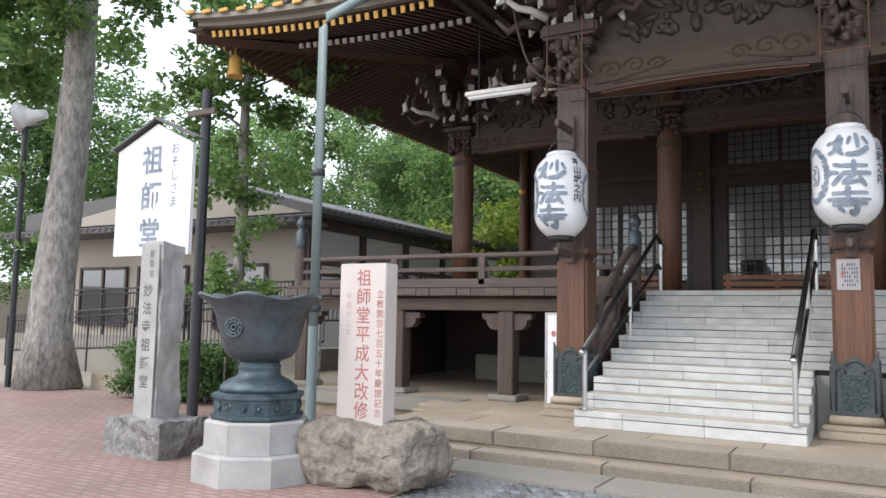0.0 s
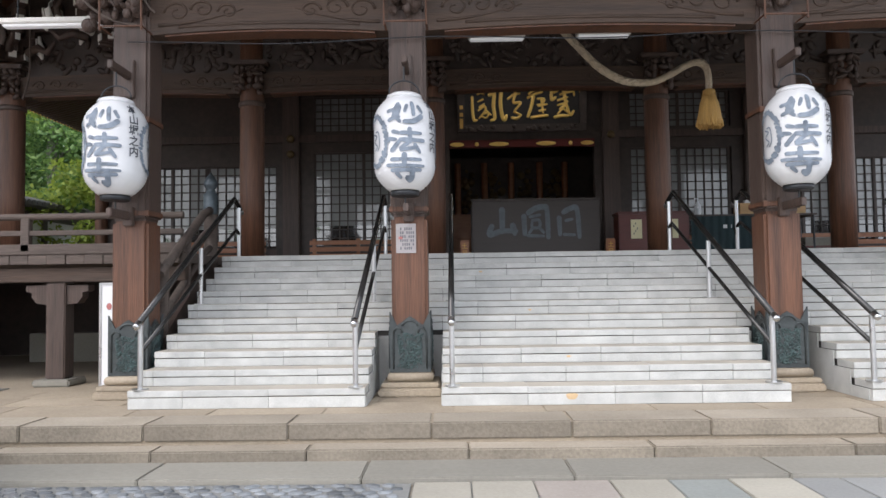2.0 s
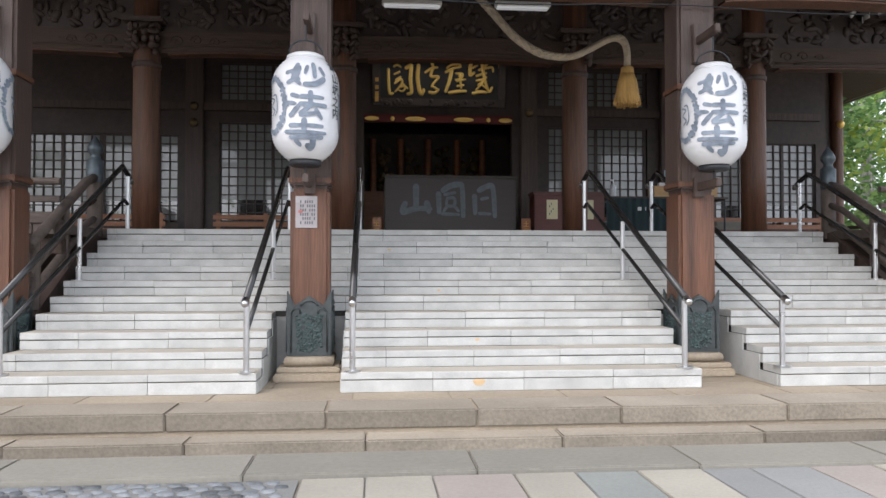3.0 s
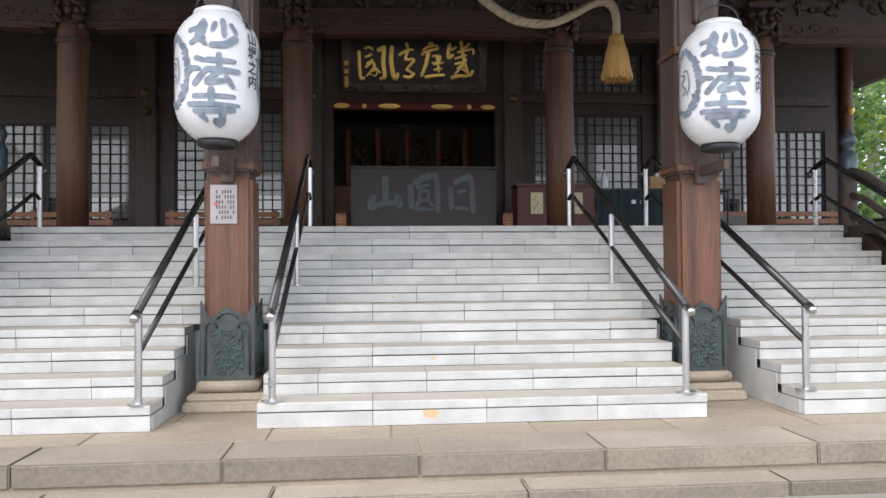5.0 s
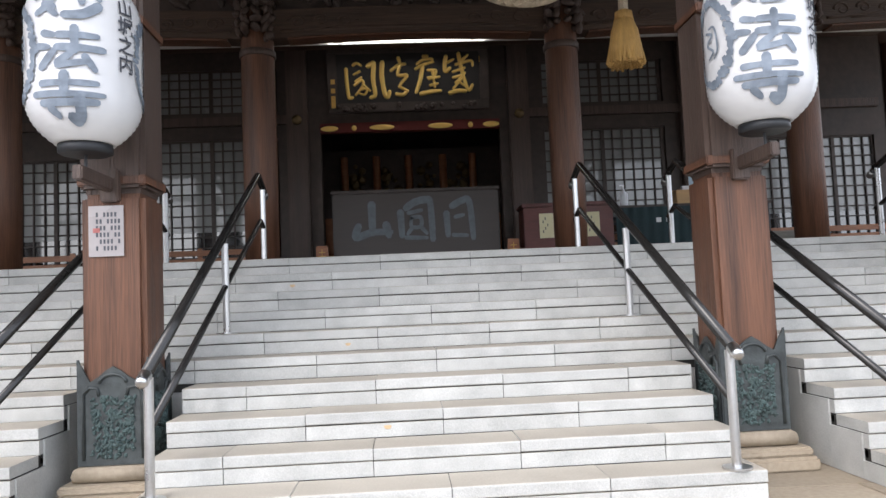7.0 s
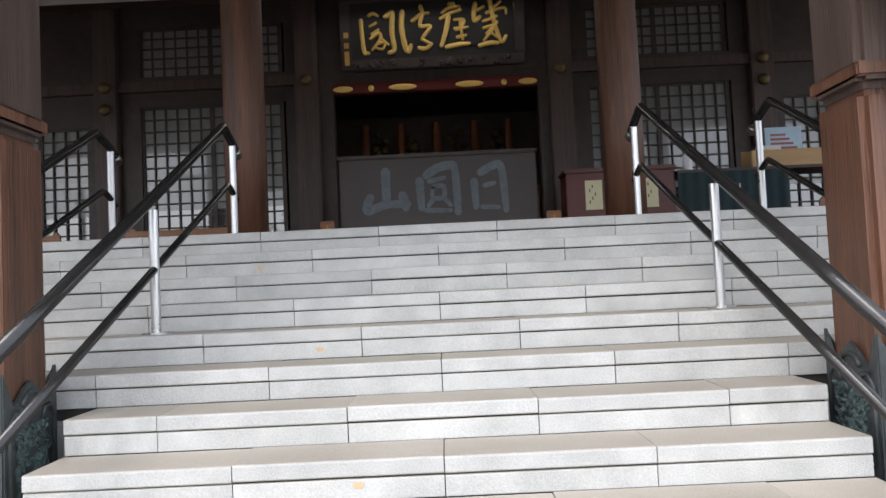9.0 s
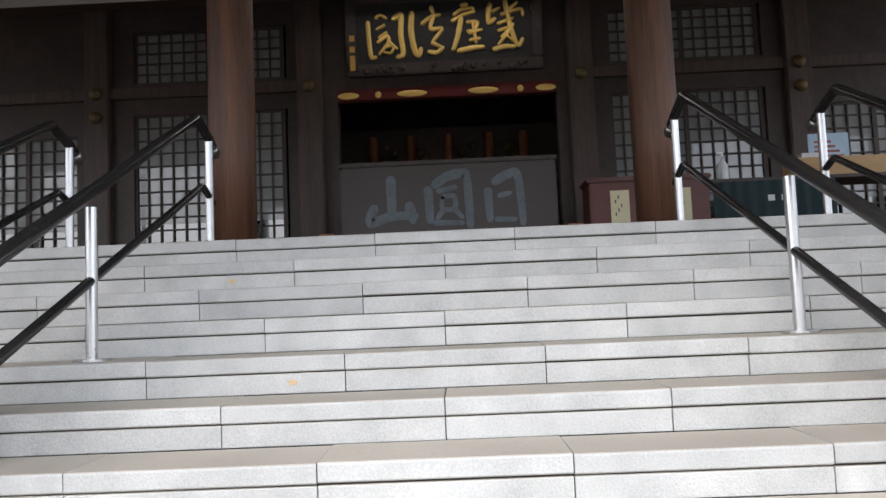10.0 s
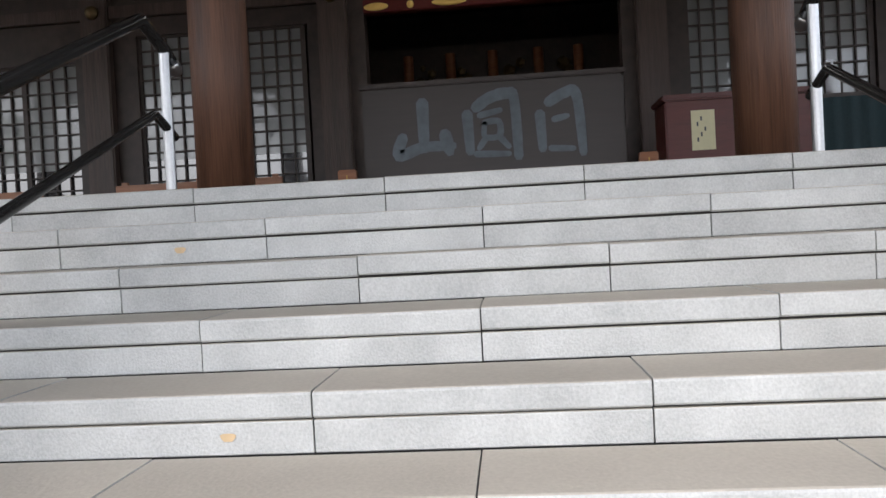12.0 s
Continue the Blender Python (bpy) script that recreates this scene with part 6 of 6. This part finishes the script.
spec = ((-27, 18, 13, 4.5, 0), (-22, 26, 14, 5.0, 1), (-17.5, 22, 12, 4.2, 0), (-13.5, 27, 13, 4.6, 0), (-10.5, 33, 13, 4.6, 2), (-33, 12, 14, 5.0, 1), (-20, 34, 16, 5.5, 1), (-28, 32, 17, 5.5, 0), (-15.5, 38, 16, 5.5, 0), (-12.6, 18.5, 8.5, 2.6, 2), (-38, 22, 15, 5.0, 0))
for i, (x, y, h, w, kind) in enumerate(spec):
    h *= 0.9
    tree(x, y, h, 0.3, [((0, 0, h * 0.72), w, 54), ((w * 0.5, 0, h * 0.5), w * 0.8, 30), ((-w * 0.5, 0, h * 0.45), w * 0.8, 30), ((0, -1, h * 0.3), w * 0.8, 24)], (LEAF, LEAF_DARK, LEAF_LIGHT)[kind], 20 + i, "leafy broadleaf tree behind the neighbouring hall", per=290, leaf=0.21)
# the other side, seen past the hall's corner
tree(14.8, 14.5, 7, 0.24, [((0, 0, 6.2), 3.2, 20), ((2, 0, 4.8), 2.0, 10), ((-2, 0, 5.2), 2.0, 10)], LEAF_LIGHT, 61, "spreading pine with red-brown limbs", lean=(1.0, 0), per=60, leaf=0.22, limbs=9)
for i, (x, y) in enumerate(((14.6, 18), (18.5, 22), (22, 27), (15.5, 30), (27, 24))):
    tree(x, y, 11, 0.3, [((0, 0, 7), 4.5, 20), ((0, 0, 3.4), 3.5, 14)], (LEAF, LEAF_DARK)[i % 2], 70 + i, "leafy tree beyond the hall's far corner", per=110, leaf=0.3)
# precinct trees behind the walker, seen only in the glass
for i in range(9):
    tree(-26 + i * 6.6, -34 - 3 * (i % 3), 6 + (i % 3), 0.3, [((0, 0, 4.4), 3.2, 14), ((0, 0, 2.2), 2.2, 8)], (LEAF, LEAF_DARK)[i % 2], 90 + i, "leafy tree across the forecourt", per=26, leaf=0.42)
t = thing("hedge", "clipped dark green hedge beside the platform", "hedge")
g = random.Random(1)
leaf_cloud("foliage", [((g.uniform(-14.1, -11.9), g.uniform(0.7, 1.5), g.uniform(0.2, 0.95)), 0.24) for k in range(230)], 2600, 0.07, LEAF_DARK, t, 4)
bm = bm_new()
for k in range(12):
    rod(bm, (-14.2 + k * 0.22, 1.1, 0), (-14.2 + k * 0.22, 1.1, 0.8), 0.02, n=5)
part("stems", bm, BARK, t)

# ---- floodlights past the far corner ----
t = thing("floodlight_post", "slim post with two grey floodlights", "lamp post", at=(13.2, 11.5, 0))
bm = bm_new()
rod(bm, (0, 0, 0), (0, 0, 4.3), 0.05, n=10)
rod(bm, (-0.4, 0, 4.2), (0.4, 0, 4.2), 0.03, n=8)
part("post", bm, BLACK_METAL, t)
for x in (-0.35, 0.35):
    bm = bm_new()
    lathe(bm, [(0.08, 0), (0.12, 0.1), (0.24, 0.3), (0.22, 0.29), (0.06, 0.1)], n=18)
    moved(bm, pose(x, 0, 4.35, 110, 0, 30))
    part("floodlight", bm, SIGN_WHITE, t, "grey-white floodlight")

# ---- pieces: stair slabs, step stones, paving, cobbles ----
NOSE, GAP, VOID = 0.072, 0.005, 0.008


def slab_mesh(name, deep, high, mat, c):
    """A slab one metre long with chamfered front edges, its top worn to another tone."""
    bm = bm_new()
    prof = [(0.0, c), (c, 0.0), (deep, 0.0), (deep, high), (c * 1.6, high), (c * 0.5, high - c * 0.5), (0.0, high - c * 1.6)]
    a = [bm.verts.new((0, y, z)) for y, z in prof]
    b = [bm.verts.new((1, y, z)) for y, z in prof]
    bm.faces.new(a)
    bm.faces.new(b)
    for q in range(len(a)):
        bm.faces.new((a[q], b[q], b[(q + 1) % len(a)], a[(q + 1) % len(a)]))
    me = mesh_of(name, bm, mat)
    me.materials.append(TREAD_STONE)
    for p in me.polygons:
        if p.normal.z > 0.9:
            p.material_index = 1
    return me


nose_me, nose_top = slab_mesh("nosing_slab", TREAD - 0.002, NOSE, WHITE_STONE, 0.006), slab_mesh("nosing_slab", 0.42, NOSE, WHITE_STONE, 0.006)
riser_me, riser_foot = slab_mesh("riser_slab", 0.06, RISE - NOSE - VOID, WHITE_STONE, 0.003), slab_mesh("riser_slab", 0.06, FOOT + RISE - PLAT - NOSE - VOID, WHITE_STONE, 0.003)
for k in range(10):
    y, z = k * TREAD, FOOT + (k + 1) * RISE
    zb = PLAT if k == 0 else FOOT + k * RISE
    for x0, x1 in (((L0, L1), (M0, M1), (R0, R1)) if k < 4 else ((L0, R1),)):
        n = (0.0 if k % 2 == 0 else 0.5) * SLAB + 0.004
        cuts = [x0] + [c for c in np.arange(n - 8 * SLAB, 8 * SLAB, SLAB) if x0 + 0.12 < c < x1 - 0.12] + [x1]
        for a, b in zip(cuts, cuts[1:]):
            j = random.uniform(-0.002, 0.002)
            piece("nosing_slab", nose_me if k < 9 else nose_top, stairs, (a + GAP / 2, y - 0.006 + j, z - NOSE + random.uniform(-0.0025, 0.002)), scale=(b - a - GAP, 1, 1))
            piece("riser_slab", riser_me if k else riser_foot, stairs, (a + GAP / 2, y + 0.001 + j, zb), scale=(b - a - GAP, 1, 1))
# flank slabs in the gaps round the middle posts
for x, s in ((L1, 1), (M0, -1), (M1, 1), (R0, -1)):
    for k in range(4):
        a, b = sorted((x - s * 0.05, x + s * 0.008))
        bm = bm_new()
        box(bm, a, b, k * TREAD + 0.062, (k + 1) * TREAD + 0.061, PLAT, FOOT + (k + 1) * RISE - NOSE - 0.008)
        part("flank_slab", bm, WHITE_STONE, stairs)
for a, b in ((L1, M0), (M1, R0)):
    bm = bm_new()
    box(bm, a, b, 4 * TREAD + 0.03, 4 * TREAD + 0.09, PLAT, FOOT + 4 * RISE - 0.004)
    part("back_slab", bm, WHITE_STONE, stairs)
bm = bm_new()
for x, y, z, r in ((-0.44, -0.004, 0.40, 0.045), (-0.36, 2 * TREAD - 0.004, 0.745, 0.018), (-0.68, 5 * TREAD - 0.004, 1.24, 0.016), (-1.26, 8 * TREAD - 0.004, 1.755, 0.018)):
    n = 14
    vs = [bm.verts.new((x + r * (1.3 + 0.25 * math.sin(3 * q)) * math.cos(q), y, z + r * (0.9 + 0.2 * math.cos(2 * q)) * math.sin(q))) for q in np.linspace(0, 2 * math.pi, n, endpoint=False)]
    bm.faces.new(vs)
part("rust_stain", bm, STAIN, stairs, "small orange rust stains")

steps = thing("kerb_steps", "two worn beige stone steps with a low kerb below the stairs", "steps")


def slab_row(name, edges, y0, y1, z0, z1, mat, parent, bev=0.012):
    for a, b in zip(edges, edges[1:]):
        bm = bm_new()
        box(bm, 0, b - a - 0.008, y0, y1, z0, z1, bev)
        me = mesh_of(name, bm, mat)
        # Paler tops and darker fronts carry the fall of light in their colour.
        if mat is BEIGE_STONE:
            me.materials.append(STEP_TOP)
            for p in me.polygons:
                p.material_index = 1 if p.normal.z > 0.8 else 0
        piece(name, me, parent, (a + 0.004, random.uniform(-0.004, 0.004), random.uniform(-0.003, 0.003)))


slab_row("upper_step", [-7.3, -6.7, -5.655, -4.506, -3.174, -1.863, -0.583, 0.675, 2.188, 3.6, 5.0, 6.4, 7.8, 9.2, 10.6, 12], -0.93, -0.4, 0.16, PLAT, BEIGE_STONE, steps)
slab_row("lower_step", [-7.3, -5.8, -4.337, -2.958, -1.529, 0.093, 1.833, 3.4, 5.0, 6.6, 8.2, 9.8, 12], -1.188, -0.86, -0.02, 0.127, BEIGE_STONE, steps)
slab_row("kerb_slab", [-7.3, -5.9, -4.2, -2.4, -0.7, 1.0, 2.6, 4.3, 6.0, 7.7, 9.4, 12], -1.8, -1.15, -0.1, 0.03, CONCRETE, steps)
# platform flags: uneven, oblique joints
rows = [-0.39, 0.35, 1.0, 1.6]
for j, (ya, yb) in enumerate(zip(rows, rows[1:])):
    x = -7.2 - 0.3 * j
    while x < 11.5:
        w = random.uniform(0.8, 1.5)
        bm = bm_new()
        box(bm, x + 0.004, x + w - 0.004, ya + 0.004, yb - 0.004, PLAT - 0.05, PLAT - 0.002, 0.006)
        piece("flagstone", mesh_of("flagstone", bm, PLATFORM_STONE), platform, (0, 0, random.uniform(-0.003, 0.0)))
        x += w
slab_row("podium_edge", [-13, -11.6, -10.2, -8.8, -7.4], 1.5, 1.95, 0.12, PLAT + 0.004, CONCRETE, platform)
# stone path: long slabs of mixed colour
g = random.Random(11)
xs_ = [-1.98]
while xs_[-1] < 2.5:
    xs_.append(xs_[-1] + g.uniform(0.32, 0.62))
xs_[-1] = 2.73
tones = [material("path_stone_" + nm, c, 0.72, vary=0.14, grain=40, coarse=1.6, bump=0.2, tint=tuple(min(1, q * 1.22) for q in c), each=0.1) for nm, c in (("grey_green", (0.22, 0.23, 0.215)), ("buff", (0.36, 0.335, 0.28)), ("pinkish", (0.34, 0.3, 0.265)), ("grey", (0.27, 0.27, 0.26)))]
for i, (a, b) in enumerate(zip(xs_, xs_[1:])):
    y = -1.83
    while y > -9.5:
        ln = g.uniform(0.9, 1.7)
        bm = bm_new()
        box(bm, a + 0.006, b - 0.006, y - ln + 0.006, y - 0.006, -0.028, 0.004, 0.006)
        piece("path_slab", mesh_of("path_slab", bm, tones[(i + g.choice((0, 0, 1, 2))) % 4]), pave_bed, (0, 0, g.uniform(-0.003, 0.003)))
        y -= ln
# cobbles set in mortar
g = random.Random(21)
bm = bm_new()
near = []
for x0, x1 in ((-5.55, -2.05), (2.8, 6.5)):
    y = -1.9
    row = 0
    while y > -5.2:
        x = x0 + (0.06 if row % 2 else 0)
        while x < x1:
            near.append((x + g.uniform(-0.015, 0.015), y + g.uniform(-0.012, 0.012), g.uniform(0.05, 0.07), g.uniform(0.035, 0.052), g.uniform(-40, 40)))
            x += 0.135
        y -= 0.098
        row += 1


def pebble(seed):
    gg = random.Random(seed)
    n = 9
    vs = [(math.cos(q) * gg.uniform(0.88, 1.08), math.sin(q) * gg.uniform(0.85, 1.1)) for q in np.linspace(0, 2 * math.pi, n, endpoint=False)]
    v = [(x, y, -0.3) for x, y in vs] + [(x * 0.86, y * 0.86, 0.55) for x, y in vs] + [(0.05, 0, 0.85)]
    f = [(i, (i + 1) % n, n + (i + 1) % n, n + i) for i in range(n)] + [(n + i, n + (i + 1) % n, 2 * n) for i in range(n)]
    return v, f


kinds = []
COBBLE_P = material("cobble_each", (0.13, 0.145, 0.155), 0.55, vary=0.3, grain=2, coarse=0.8, bump=0.2, tint=(0.23, 0.24, 0.25), each=0.45)
for k in range(5):
    v, f = pebble(k)
    me = bpy.data.meshes.new("cobble")
    me.from_pydata(v, [], f)
    me.materials.append(COBBLE_P)
    for p in me.polygons:
        p.use_smooth = True
    kinds.append(me)
near.sort(key=lambda c: (c[0] + 3.2) ** 2 + (c[1] + 2.3) ** 2 * 3)
for i, (x, y, a, b, rz) in enumerate(near[:300]):
    piece("cobble", kinds[i % 5], cobble_bed, (x, y, -0.012), rz, (a, b, 0.022))
vv, ff = [], []
for i, (x, y, a, b, rz) in enumerate(near[300:]):
    v, f = pebble(i % 5)
    c, s = math.cos(radians(rz)), math.sin(radians(rz))
    o = len(vv)
    vv += [(x + c * p[0] * a - s * p[1] * b, y + s * p[0] * a + c * p[1] * b, -0.012 + p[2] * 0.022) for p in v]
    ff += [tuple(o + q for q in t_) for t_ in f]
me = bpy.data.meshes.new("cobbles")
me.from_pydata(vv, [], ff)
me.materials.append(COBBLE)
ob = new("cobbles", me)
ob.parent = cobble_bed
tagged(ob, "dark rounded cobbles", kind="stuff")
